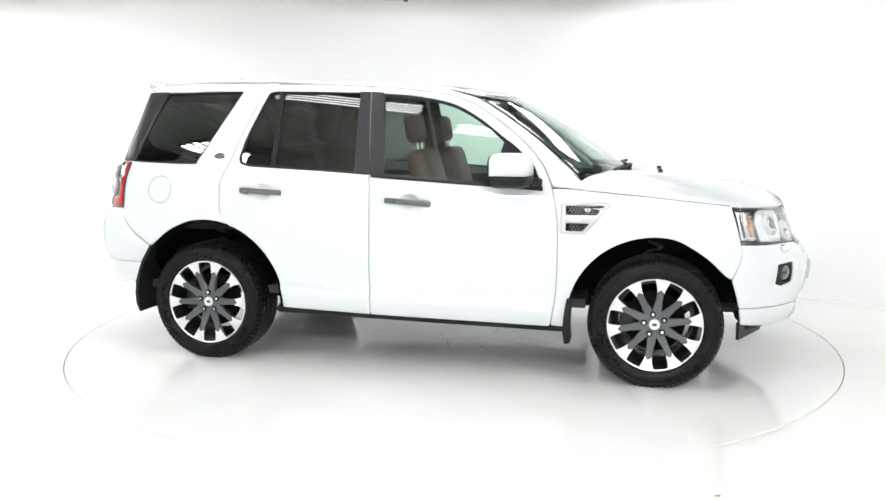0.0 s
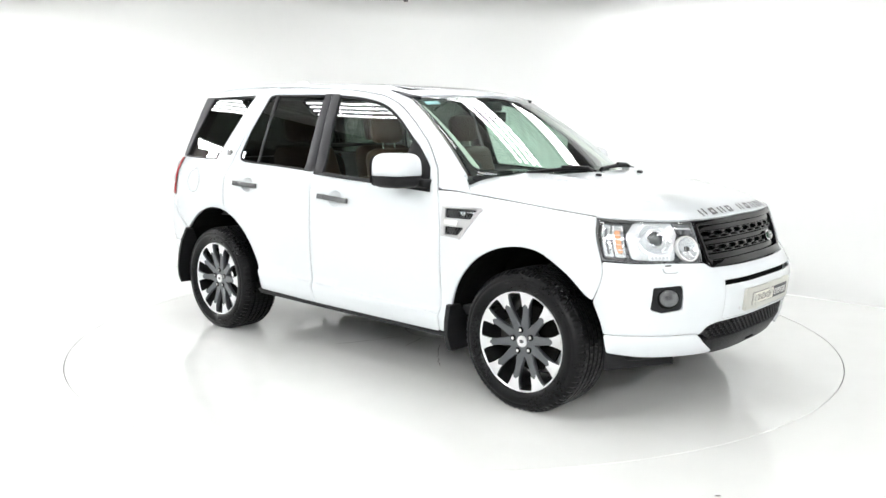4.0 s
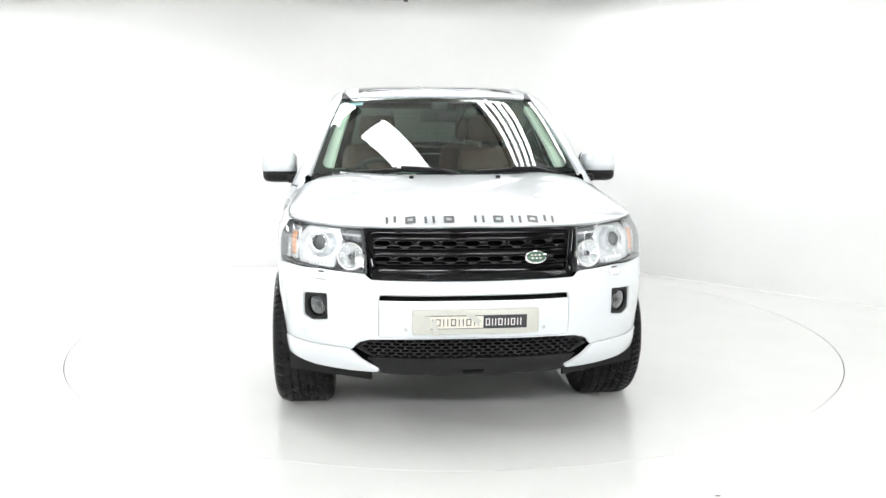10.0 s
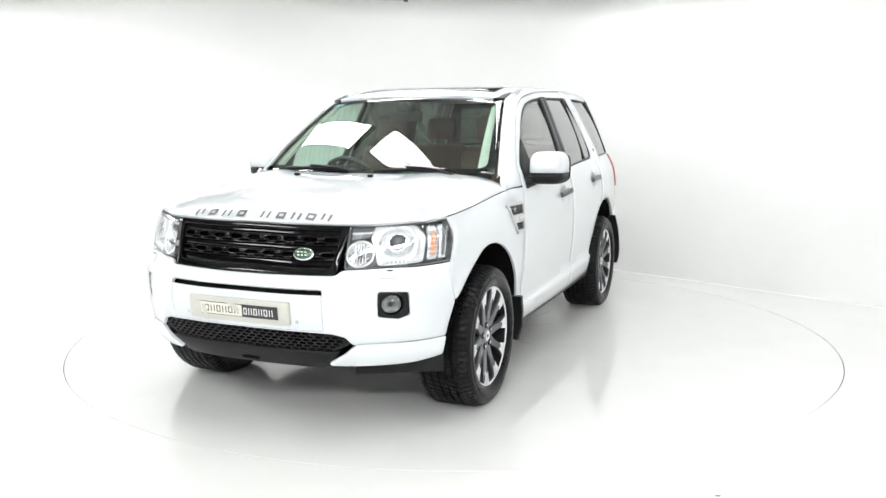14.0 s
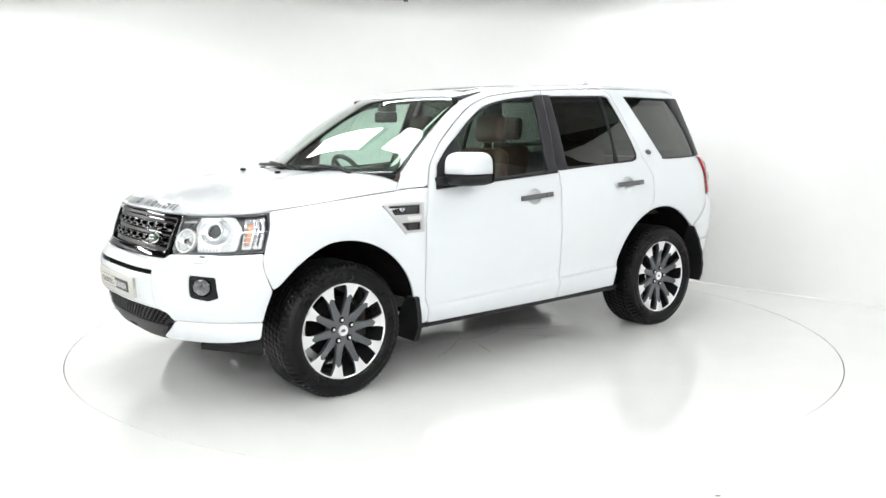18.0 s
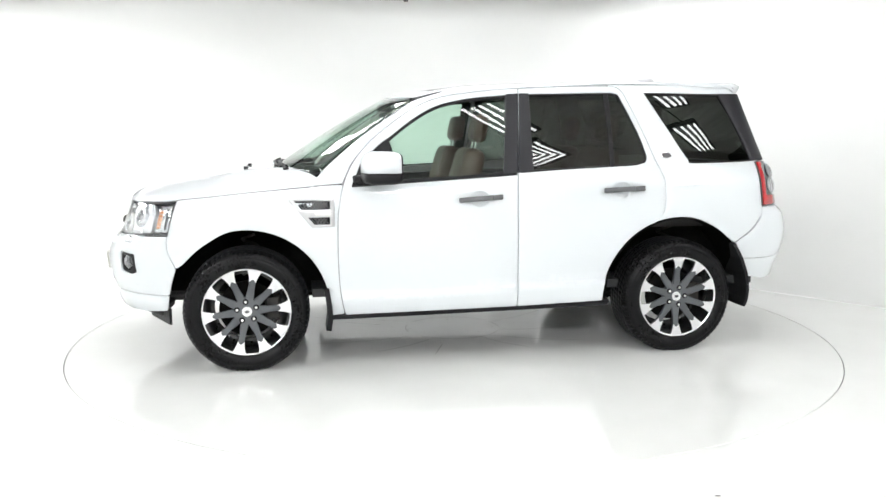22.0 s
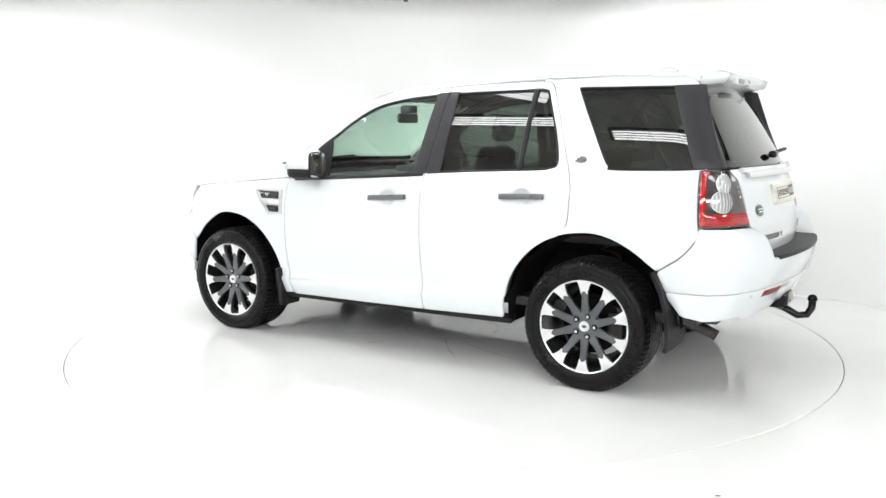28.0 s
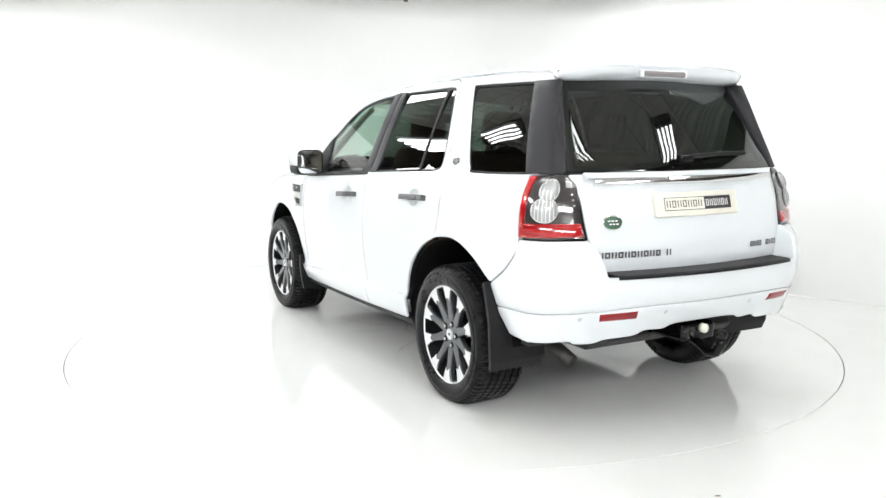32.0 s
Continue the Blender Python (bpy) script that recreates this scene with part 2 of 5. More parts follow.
def seam(name, line, width):
    rows = []
    for i, (x, y) in enumerate(line):
        a, b = line[max(i - 1, 0)], line[min(i + 1, len(line) - 1)]
        d = math.hypot(b[0] - a[0], b[1] - a[1])
        w = width * rng.uniform(0.35, 1.0) * (0.25 if i in (0, len(line) - 1) else 1)
        rows += [(x - (b[1] - a[1]) / d * w, y + (b[0] - a[0]) / d * w, 0.0012), (x + (b[1] - a[1]) / d * w, y - (b[0] - a[0]) / d * w, 0.0012)]
    return put(name, mesh_of(name, rows, [(2 * i, 2 * i + 1, 2 * i + 3, 2 * i + 2) for i in range(len(line) - 1)], CRACK, False), turntable)


for a0, a1 in ((35, 152), (172, 205), (215, 322), (338, 372)):
    seam("hub_seam", [((0.33 + rng.uniform(-0.004, 0.004)) * math.cos(math.radians(a0 + (a1 - a0) * i / 24)), (0.33 + rng.uniform(-0.004, 0.004)) * math.sin(math.radians(a0 + (a1 - a0) * i / 24))) for i in range(25)], 0.003)
for a0, a1, r0, r1 in ((31, 17, 0.38, 1.0), (56, 44, 0.36, 0.8), (72, 71, 0.47, 0.72), (115, 123, 0.35, 0.75), (133, 149, 0.39, 0.95), (159, 176, 0.3, 0.95), (202, 210, 0.36, 0.9), (258, 253, 0.42, 0.9), (302, 307, 0.48, 1.0), (324, 333, 0.4, 1.1), (342, 339, 0.5, 0.8), (278, 281, 0.36, 0.6)):
    line = []
    for i in range(15):
        t = i / 14
        a, r = math.radians(a0 + (a1 - a0) * t + rng.uniform(-0.4, 0.4)), r0 + (r1 - r0) * t
        line.append((r * math.cos(a), r * math.sin(a)))
    seam("seam", line, 0.0032)
for i in range(46):
    a, r, s_ = rng.uniform(0, 6.283), abs(rng.gauss(0.4, 0.12)), rng.uniform(0.003, 0.008)
    chip = [(r * math.cos(a) + s_ * rng.uniform(0.5, 1.3) * math.cos(k * 1.047), r * math.sin(a) + s_ * rng.uniform(0.4, 1.0) * math.sin(k * 1.047), 0.0013) for k in range(6)]
    put("chip", mesh_of("chip", chip, [tuple(range(6))], CRACK, False), turntable)

# cyclorama: a straight wall with a tight foot at one side, bent round behind the turntable into a back wall with a wide cove; open to the hall at the other side
PATH = []
for i in range(14):
    PATH.append(outward(6.4 - i * 0.351, 4.03 - 6.4 + i * 0.351))
for i in range(1, 22):
    a = math.radians(45 + 50 * i / 21)
    PATH.append(outward(2.6 * math.cos(a), 0.353 + 2.6 * math.sin(a)))
for i in range(1, 16):
    PATH.append(outward(-0.227 - i * 0.33, 2.943 + i * 0.029))


def sweep_wall():
    verts, faces, k = [], [], 22
    n = len(PATH)
    for i, (x, y) in enumerate(PATH):
        ax, ay = PATH[max(i - 1, 0)]
        bx, by = PATH[min(i + 1, n - 1)]
        d = math.hypot(bx - ax, by - ay)
        inx, iny = -(by - ay) / d, (bx - ax) / d
        t = min(max((i - 14) / 26, 0), 1)
        r = 0.012 + 0.55 * t * t * (3 - 2 * t)
        for j in range(12):
            a = math.radians(90 * j / 11)
            o, z = r * (1 - math.sin(a)), r * (1 - math.cos(a))
            verts.append((x + inx * o, y + iny * o, z + FLOOR_Z + 0.001))
        top = 2.72 + 0.13 * min(max((i - 34) / 6, 0), 1)
        for j in range(1, 10):
            verts.append((x, y, r + (top - r) * j / 9))
        verts.append((x - inx * 0.12, y - iny * 0.12, top))
    for i in range(n - 1):
        for j in range(k - 1):
            faces.append((i * k + j, i * k + j + 1, (i + 1) * k + j + 1, (i + 1) * k + j))
    return verts, faces


v, f = sweep_wall()
tagged(put("wall_studio", mesh_of("wall_studio", v, f, WALL)), "seamless white painted studio wall with a round corner", "wall", kind="structure")

# the hall round the stage
for name, b in (("wall_south", (-8.0, 8.0, -9.2, -9.0, FLOOR_Z, 5.2)), ("wall_east", (7.6, 7.8, -9.0, 7.0, FLOOR_Z, 5.2)), ("wall_west", (-7.8, -7.6, -9.0, 7.0, FLOOR_Z, 5.2)), ("wall_north", (-8.0, 8.0, 7.0, 7.2, FLOOR_Z, 5.2))):
    wall = tagged(part(name, box(*b), HALL, None), "dark brown hall wall with an added white bounce band below", "wall", kind="structure")
    x0, x1, y0, y1 = b[:4]
    # White band is added, out of view, to bounce light onto the car.
    tagged(part("bounce_band", box(max(x0 - 0.03, -7.63) if x1 - x0 < 1 else -7.57, min(x1 + 0.03, 7.63) if x1 - x0 < 1 else 7.57, y0 - 0.03 if y1 - y0 < 1 else -8.95, y1 + 0.03 if y1 - y0 < 1 else 6.95, FLOOR_Z + 0.002, 2.4), WALL, None),
           "unseen white band added along the hall wall to bounce light", "wall", kind="structure")
bm = bmesh.new()
row = []
for i in range(321):
    x = -8 + i * 0.05
    z = 5.0 + (0.0, 0.018, 0.018, 0.0)[i % 4] - (0.05 if i % 20 == 0 else 0)
    row.append((bm.verts.new((x, -9.2, z)), bm.verts.new((x, 7.2, z))))
for (a, b), (c, d) in zip(row, row[1:]):
    bm.faces.new((a, b, d, c))
tagged(part("ceiling", bm, SHEET, None), "grey corrugated metal hall roof", "ceiling", kind="structure")


def tube_light(x, y, z, turn, length=1.5, pitch=0.1):
    """Hanging fixture with four bare tubes."""
    light = new("studio_or_fill_light", None)
    light.matrix_basis = pose(x, y, z, 0, 0, turn)
    part("housing", box(-length / 2 - 0.06, length / 2 + 0.06, -2.2 * pitch, 2.2 * pitch, 0.03, 0.09, 0.01), HOUSING, light)
    for k in range(4):
        part("tube", rod((-length / 2, (k - 1.5) * pitch, 0), (length / 2, (k - 1.5) * pitch, 0), 0.21 * pitch, 10), FILLTUBE if z > 3.3 or abs(x) > 5 else TUBE, light, smooth=True)
    for e in (-1, 1):
        part("end_bar", box(e * (length / 2 + 0.02) - 0.015, e * (length / 2 + 0.02) + 0.015, -1.9 * pitch, 1.9 * pitch, -0.02, 0.03), HOUSING, light)
        part("hanger", rod((e * length * 0.4, 0, 0.09), (e * length * 0.4, 0, 5.012 - z), 0.006, 6), HOUSING, light)
    return tagged(light, "hanging studio light with four bare white fluorescent tubes; some of these are added fill", "light", "studio lights")


# The one at (-0.3, 1.75) is an added helper that brightens the back wall.
# Those at y -8.3 and beyond x 5 are unseen, added as fill.
for q in ((0.68, 0.22, 2.55, -54, 1.5, 0.1), (-1.5, -1.5, 3.1, -34, 1.3, 0.06), (-0.35, -2.75, 3.1, -36, 1.2, 0.08), (1.1, -1.85, 3.1, -42, 0.95, 0.09), (2.25, -0.72, 3.1, -44, 1.0, 0.07), (2.0, -2.95, 3.1, -45, 1.1, 0.09), (3.5, -1.98, 3.1, -38, 1.3, 0.09), (-3.98, 1.68, 2.8, -62, 1.3, 0.13),
          (1.5, 1.3, 2.62, -62, 1.6, 0.1), (-2.57, -0.1, 2.8, -49, 1.1, 0.1), (0.0, -8.3, 3.6, 0, 2.2, 0.18), (-5.4, -4.4, 4.3, 90, 2.2, 0.22), (6.7, -5.6, 4.3, 90, 2.2, 0.17), (-0.3, 1.75, 2.72, 0, 1.5, 0.08), (-2.6, -8.3, 3.6, 0, 2.2, 0.24), (2.6, -8.3, 3.6, 0, 2.2, 0.18), (-7.0, 1.6, 2.9, 90, 2.2, 0.24)):
    tube_light(*q)

lamp_bar = new("lamp_bar", None)
lamp_bar.matrix_basis = pose(-1.27, 1.2, 2.543, 0, 0.8, 0)
part("beam", box(-0.83, 0.83, 0.7, 0.77, 0.0, 0.022, 0.004), HOUSING, lamp_bar)
part("frame_bar", box(-0.83, 0.83, 0.772, 0.8, -0.012, 0.012, 0.004), HOUSING, lamp_bar)
part("bracket", box(0.83, 0.87, 0.7, 0.8, -0.026, 0.05, 0.005), HOUSING, lamp_bar)
for sx in (-0.7, 0.7):
    part("hanger", rod((sx, 0.735, 0.02), (sx, 0.735, 2.468), 0.006, 6), HOUSING, lamp_bar)
tagged(lamp_bar, "dark metal bar hanging over the back of the stage", "light bar")


def softbox_at(x, y, z, turn, long, wide):
    """Hanging strip of glowing cloth in a dark tray."""
    lamp = new("softbox", None)
    lamp.matrix_basis = pose(x, y, z, 0, 0, turn)
    part("housing", box(-long / 2 - 0.02, long / 2 + 0.02, -wide / 2 - 0.015, wide / 2 + 0.015, 0.012, 0.16, 0.02), HOUSING, lamp)
    part("cloth", box(-long / 2, long / 2, -wide / 2, wide / 2, 0.004, 0.011), SOFT, lamp, "glowing white diffuser cloth")
    for k in range(8):
        part("clip", box(-long / 2 - 0.01, -long / 2 + 0.025, -0.185 + 0.05 * k, -0.165 + 0.05 * k, -0.004, 0.003), HOUSING, lamp)
    for k in range(3):
        part("seam_bar", box(-long / 2, long / 2, (k - 1) * wide / 4 - 0.0015, (k - 1) * wide / 4 + 0.0015, -0.004, 0.003), HOUSING, lamp)
    for sx in (-0.42 * long, 0.42 * long):
        part("hanger", rod((sx, 0, 0.16), (sx, 0, 5.012 - z), 0.006, 6), HOUSING, lamp)
    tagged(lamp, "narrow white softbox lamp hanging above the car", "light", "softboxes")


softbox_at(-0.47, -0.65, 2.52, -56.5, 1.2, 0.37)
softbox_at(-1.53, 0.78, 2.56, -54.4, 1.5, 0.38)

# a dark scuff on the floor before the turntable
mark = [(1.026 + 0.012 * math.cos(k * 0.785) * (1 + 0.3 * (k % 2)), -2.665 + 0.006 * math.sin(k * 0.785), FLOOR_Z + 0.002) for k in range(8)]
tagged(put("floor_mark", mesh_of("floor_mark", mark, [tuple(range(8))], PIT, False)), "small dark scuff on the white floor", "mark", kind="structure")
# plan outline of the body's widest line, nose to tail, left half
OUTLINE = [(2.207, 0), (2.199, 0.25), (2.155, 0.46), (2.085, 0.605), (1.975, 0.742), (1.79, 0.86), (1.5, 0.899), (1.15, 0.908), (0.75, 0.916), (0, 0.92), (-0.75, 0.916), (-1.25, 0.908),
           (-1.65, 0.893), (-1.95, 0.858), (-2.13, 0.775), (-2.235, 0.63), (-2.285, 0.46), (-2.315, 0.22), (-2.325, 0)]
# inward shift of the skin by height, on the flanks, the nose and the tail
FLANK = [(0.2, 0.09), (0.28, 0.055), (0.36, 0.03), (0.46, 0.024), (0.6, 0.008), (0.75, 0.0), (0.9, 0.004), (1.0, 0.014), (1.07, 0.03), (1.12, 0.053), (1.17, 0.083), (1.22, 0.1), (1.4, 0.172), (1.6, 0.262), (1.65, 0.297), (1.7, 0.36)]
NOSE = [(0.2, 0.17), (0.28, 0.1), (0.36, 0.05), (0.45, 0.02), (0.55, 0.004), (0.62, 0.0), (0.67, 0.01), (0.72, 0.045), (0.76, 0.078), (0.83, 0.1), (0.95, 0.15), (1.0, 0.185), (1.1, 0.29), (1.7, 0.8)]
TAIL = [(0.2, 0.22), (0.3, 0.17), (0.42, 0.135), (0.52, 0.095), (0.6, 0.05), (0.68, 0.03), (0.74, 0.03), (0.8, 0.045), (0.86, 0.078), (0.895, 0.143), (0.95, 0.165), (1.09, 0.2), (1.18, 0.24), (1.4, 0.37), (1.6, 0.495), (1.66, 0.55), (1.7, 0.6)]
GATE = [(0.2, 0.22), (0.7, 0.15), (0.8, 0.145), (0.88, 0.15), (0.95, 0.165), (1.09, 0.2), (1.18, 0.24), (1.4, 0.37), (1.6, 0.495), (1.66, 0.55), (1.7, 0.6)]


def along(table, z):
    """Smooth value of a table of pairs at z (Hermite, no overshoot to speak of)."""
    if z <= table[0][0]:
        return table[0][1]
    for i in range(len(table) - 1):
        (a, p), (b, q) = table[i], table[i + 1]
        if z <= b:
            m0 = (q - table[i - 1][1]) / (b - table[i - 1][0]) if i else (q - p) / (b - a)
            m1 = (table[i + 2][1] - p) / (table[i + 2][0] - a) if i + 2 < len(table) else (q - p) / (b - a)
            h, t = b - a, (z - a) / (b - a)
            return p * (1 + 2 * t) * (1 - t) ** 2 + m0 * h * t * (1 - t) ** 2 + q * t * t * (3 - 2 * t) - m1 * h * t * t * (1 - t)
    return table[-1][1]


RUN_NOSE = 1.04620  # length of the outline from the nose to the front wheel arch
RUN = [0.0]
for (ax, ay), (bx, by) in zip(OUTLINE, OUTLINE[1:]):
    RUN.append(RUN[-1] + math.hypot(bx - ax, by - ay))
RUN = [r * (RUN_NOSE / RUN[5] if i < 6 else 1) + (0 if i < 6 else RUN_NOSE - RUN[5]) for i, r in enumerate(RUN)]
END = RUN[-1]
XS, YS = [(r, q[0]) for r, q in zip(RUN, OUTLINE)], [(r, q[1]) for r, q in zip(RUN, OUTLINE)]
XS = [(-XS[1][0], XS[1][1])] + XS + [(2 * END - XS[-2][0], XS[-2][1])]
YS = [(-YS[1][0], -YS[1][1])] + YS + [(2 * END - YS[-2][0], -YS[-2][1])]


def skin(s, z, tail=None):
    """Point of the body's outer skin: s metres round the outline from the nose, z up. Below 0 and past END it runs on over the other half."""
    if s < 0:
        x, y, z = skin(-s, z, tail)
        return x, -y, z
    if s > END:
        x, y, z = skin(2 * END - s, z, tail)
        return x, -y, z
    x, y = along(XS, s), along(YS, s)
    tx, ty = along(XS, s + 0.01) - along(XS, s - 0.01), along(YS, s + 0.01) - along(YS, s - 0.01)
    d = math.hypot(tx, ty)
    nx, ny = ty / d, -tx / d
    x += -max(nx, 0) * along(NOSE, z) + max(-nx, 0) * along(tail or TAIL, z)
    return x, y - ny * along(FLANK, z), z


def at_x(x):
    """The run s along the left flank at which the outline stands at x."""
    a, b = 0.0, END
    for _ in range(40):
        m = (a + b) / 2
        if along(XS, m) > x:
            a = m
        else:
            b = m
    return a


def sill_line(s):
    return 0.392 + (s - 2.09) * 0.0388


SILL_CREASES = [[(1.95 + 0.025 * i, sill_line(1.95 + 0.025 * i) + d) for i in range(80)] for d in (0.0075, 0.0025, -0.0025, -0.0075, -0.045)]


def flank(s, z):
    """The skin with the flared sill line pressed into the lower doors."""
    x, y, z = skin(s, z)
    if 1.95 < s < 3.9:
        t = min(max((sill_line(s) + 0.007 - z) / 0.014, 0.0), 1.0)
        y += 0.019 * t * t * (3 - 2 * t) * (1 - 0.55 * min(max((sill_line(s) - 0.01 - z) / 0.07, 0.0), 1.0))
    if 0.6 < s < 2.07 and z > 0.8:
        top = 0.976 + 0.088 * max(s - 1.105, 0.0)
        t = min(max(1 - (top - z) / 0.09, 0.0), 1.4)
        a, b = min((s - 0.6) / 0.5, 1.0), min(max((2.07 - s) / 0.12, 0.0), 1.0)
        y -= 0.042 * t * t * (3 - 2 * min(t, 1.0)) * a * b * b * (3 - 2 * b)
    return x, y, z


def under_skin(s, z):
    """The body behind the panels, without the flared sill."""
    return skin(s, z) if s > 2.07 else flank(s, z)


def window_at(s, z):
    """Side glass: bowed out a little between its upper and lower edge."""
    x, y, z = flank(s, z)
    return x, y + 0.01 * (1 - ((z - 1.36) / 0.24) ** 2), z


def gate_skin(s, z):
    return skin(s, z, GATE)


def rear_glass(s, z):
    """The rear window: one even curve from edge to edge."""
    x, y, z = gate_skin(s, z)
    mid, edge = gate_skin(END, z), gate_skin(5.1, z)
    return mid[0] + (edge[0] - mid[0]) * (y / edge[1]) ** 2, y, z


ROOF_DROP = 0.02
ROOF_MID = [(-1.85, 1.655), (-1.7, 1.676), (-1.5, 1.69), (-1.1, 1.695), (-0.6, 1.682), (-0.1, 1.663), (0.15, 1.64), (0.3, 1.614), (0.42, 1.585), (0.5, 1.562)]
HOOD_MID = [(0.85, 1.128), (1.0, 1.138), (1.15, 1.138), (1.35, 1.127), (1.6, 1.1), (1.78, 1.072), (1.9, 1.042), (1.98, 1.01), (2.025, 0.982), (2.052, 0.957), (2.09, 0.91)]
# bonnet rim: over the grille and lamps, then along the wings
HOOD_EDGE = []
for i in range(48):
    s_ = 0.0001 + 1.868 * i / 47
    HOOD_EDGE.append(flank(s_, along([(0, 0.957), (0.5, 0.955), (0.86, 0.968), (1.105, 0.98), (1.87, 1.046)], s_)))


def roof_at(x, y):
    return x, y, along(ROOF_MID, x) - ROOF_DROP * abs(y / 0.58) ** 4 - 0.03 * min(max(x / 0.3, 0.0), 1.0) * (y / 0.58) ** 2


HOOD_W = [(p[0], p[1]) for p in reversed(HOOD_EDGE)]
HOOD_Z = [(p[0], p[2]) for p in reversed(HOOD_EDGE)]


def hood_at(x, y):
    """Height of the bonnet: its rim lies on the wings and lamps, its middle is crowned, with two soft ridges."""
    w, rim, mid = max(along(HOOD_W, x), 0.02), along(HOOD_Z, x), along(HOOD_MID, x)
    t = min(abs(y) / w, 1.2)
    ridge = 0.009 * math.exp(-((abs(y) - 0.5) / 0.07) ** 2) * max(0.0, min(1.0, (1.9 - x) / 0.4))
    return x, y, rim + (mid - rim) * (1 - t ** (2.8 + 5.5 * min(max((1.55 - x) / 0.5, 0.0), 1.0))) + ridge * max(0.0, 1 - t ** 6)


def screen_at(a, b):
    x = (1.165 - 0.285 * a * a) * (1 - b) + (0.425 - 0.13 * a * a) * b
    z = (1.128 + 0.005 * a * a) * (1 - b) + (1.58 - 0.02 * a * a) * b
    bow = 0.022 * 4 * b * (1 - b)
    return x + 0.5 * bow, a * (0.775 * (1 - b) + 0.607 * b), z + 0.86 * bow


def mirrored(poly):
    """A half outline, completed over the car's middle."""
    return list(poly) + [(-u, v) for u, v in reversed(poly)]


def mirrored_end(poly):
    return list(poly) + [(2 * END - u, v) for u, v in reversed(poly)]


car = new("car", None)
tagged(car, "white five-door off-road car with black grille and alloy wheels", "car")

HUB_F, HUB_R = at_x(1.33), at_x(-1.33)


def arch_f(a):
    return HUB_F + 0.474 * math.cos(math.radians(a)), 0.35 + 0.457 * math.sin(math.radians(a))


def arch_r(a):
    return HUB_R + 0.492 * math.cos(math.radians(a)), 0.35 + 0.486 * math.sin(math.radians(a))


DOOR_F = [(2.075, 1.053), (2.046, 0.91), (2.041, 0.742), (2.045, 0.535), (2.06, 0.377), (2.079, 0.285), (3.125, 0.301), (3.1235, 0.533), (3.1165, 0.809), (3.1195, 1.042), (3.1285, 1.118), (3.177, 1.625),
          (3.022, 1.614), (2.847, 1.593), (2.707, 1.572), (2.603, 1.541), (2.499, 1.493), (2.363, 1.401), (2.229, 1.293), (2.13, 1.174)]
HOLE_F = [(2.122, 1.055), (2.176, 1.174), (2.284, 1.28), (2.364, 1.337), (2.5, 1.438), (2.638, 1.513), (2.777, 1.551), (2.951, 1.576), (3.161, 1.593), (3.119, 1.121), (2.774, 1.095)]
DOOR_R = [(3.181, 1.625), (3.1325, 1.118), (3.1235, 1.042), (3.1205, 0.809), (3.1275, 0.533), (3.129, 0.301), (HUB_R - 0.492, 0.318), *(arch_r(a) for a in (178, 170, 162, 154, 146, 138, 130, 122, 114, 109)), (4.06, 0.874),
          (4.07, 1.008), (4.066, 1.081), (4.009, 1.24), (3.946, 1.416), (3.893, 1.546), (3.864, 1.609), (3.832, 1.637), (3.762, 1.647), (3.479, 1.64)]
HOLE_R = [(3.19, 1.593), (3.142, 1.118), (3.469, 1.137), (3.899, 1.157), (3.963, 1.173), (3.975, 1.206), (3.932, 1.368), (3.838, 1.598), (3.792, 1.608)]
FENDER = [(1.105, 0.9745), (1.494, 1.0115), (1.866, 1.0435), (1.97, 1.0535), (2.071, 1.0575), (2.042, 0.91), (2.037, 0.742), (2.041, 0.535), (2.056, 0.377), (2.074, 0.292), (HUB_F + 0.473, 0.285), *(arch_f(a) for a in (4, 12, 20, 28, 36, 44, 52, 60, 68, 76, 84, 92)), (1.42, 0.797), (1.35, 0.768), (1.247, 0.698), (1.158, 0.61), (1.123, 0.588), (1.083, 0.666), (1.056, 0.734), (1.056, 0.779)]
QUARTER = [(arch_r(109)[0] + 0.004, arch_r(109)[1] + 0.002), (4.064, 0.874), (4.074, 1.008), (4.07, 1.081), (4.013, 1.24), (3.95, 1.416), (3.897, 1.546), (3.868, 1.614), (3.835, 1.642), (3.782, 1.656), (4.267, 1.66), (4.661, 1.64), (4.737, 1.615), (4.995, 1.195),
           (4.769, 1.176), (4.775, 0.895), (4.736, 0.818), (4.655, 0.733), (4.554, 0.665), (4.516, 0.69), (4.45, 0.742), (4.371, 0.788), (4.285, 0.822), (4.2, 0.836), arch_r(98), arch_r(105)]
HOLE_Q = [(4.014, 1.609), (4.722, 1.604), (4.97, 1.2), (4.771, 1.178), (4.299, 1.166), (4.255, 1.186), (4.202, 1.267)]
LAMP_F = [(1.1, 0.973), (1.053, 0.779), (0.845, 0.771), (0.716, 0.772), (0.493, 0.762), (0.498, 0.95), (0.7, 0.954), (0.86, 0.963)]
FOG = [(0.682, 0.67), (0.832, 0.661), (0.848, 0.555), (0.79, 0.539), (0.688, 0.553)]
LAMP_R = [(4.775, 1.172), (5.078, 1.176), (5.135, 1.127), (5.165, 0.897), (4.779, 0.893)]
GATE_LOW = [(5.088, 1.178), (5.15, 1.078), (5.182, 0.906), (5.2, 0.855), (5.235, 0.74)]


def half_y(poly):
    """A half outline in plan, nose first, completed over the car's middle."""
    return list(poly) + [(x, -y) for x, y in reversed(poly)]


def oval(cu, cv, ru, rv, n=28):
    return [(cu + ru * math.cos(2 * math.pi * i / n), cv + rv * math.sin(2 * math.pi * i / n)) for i in range(n)]


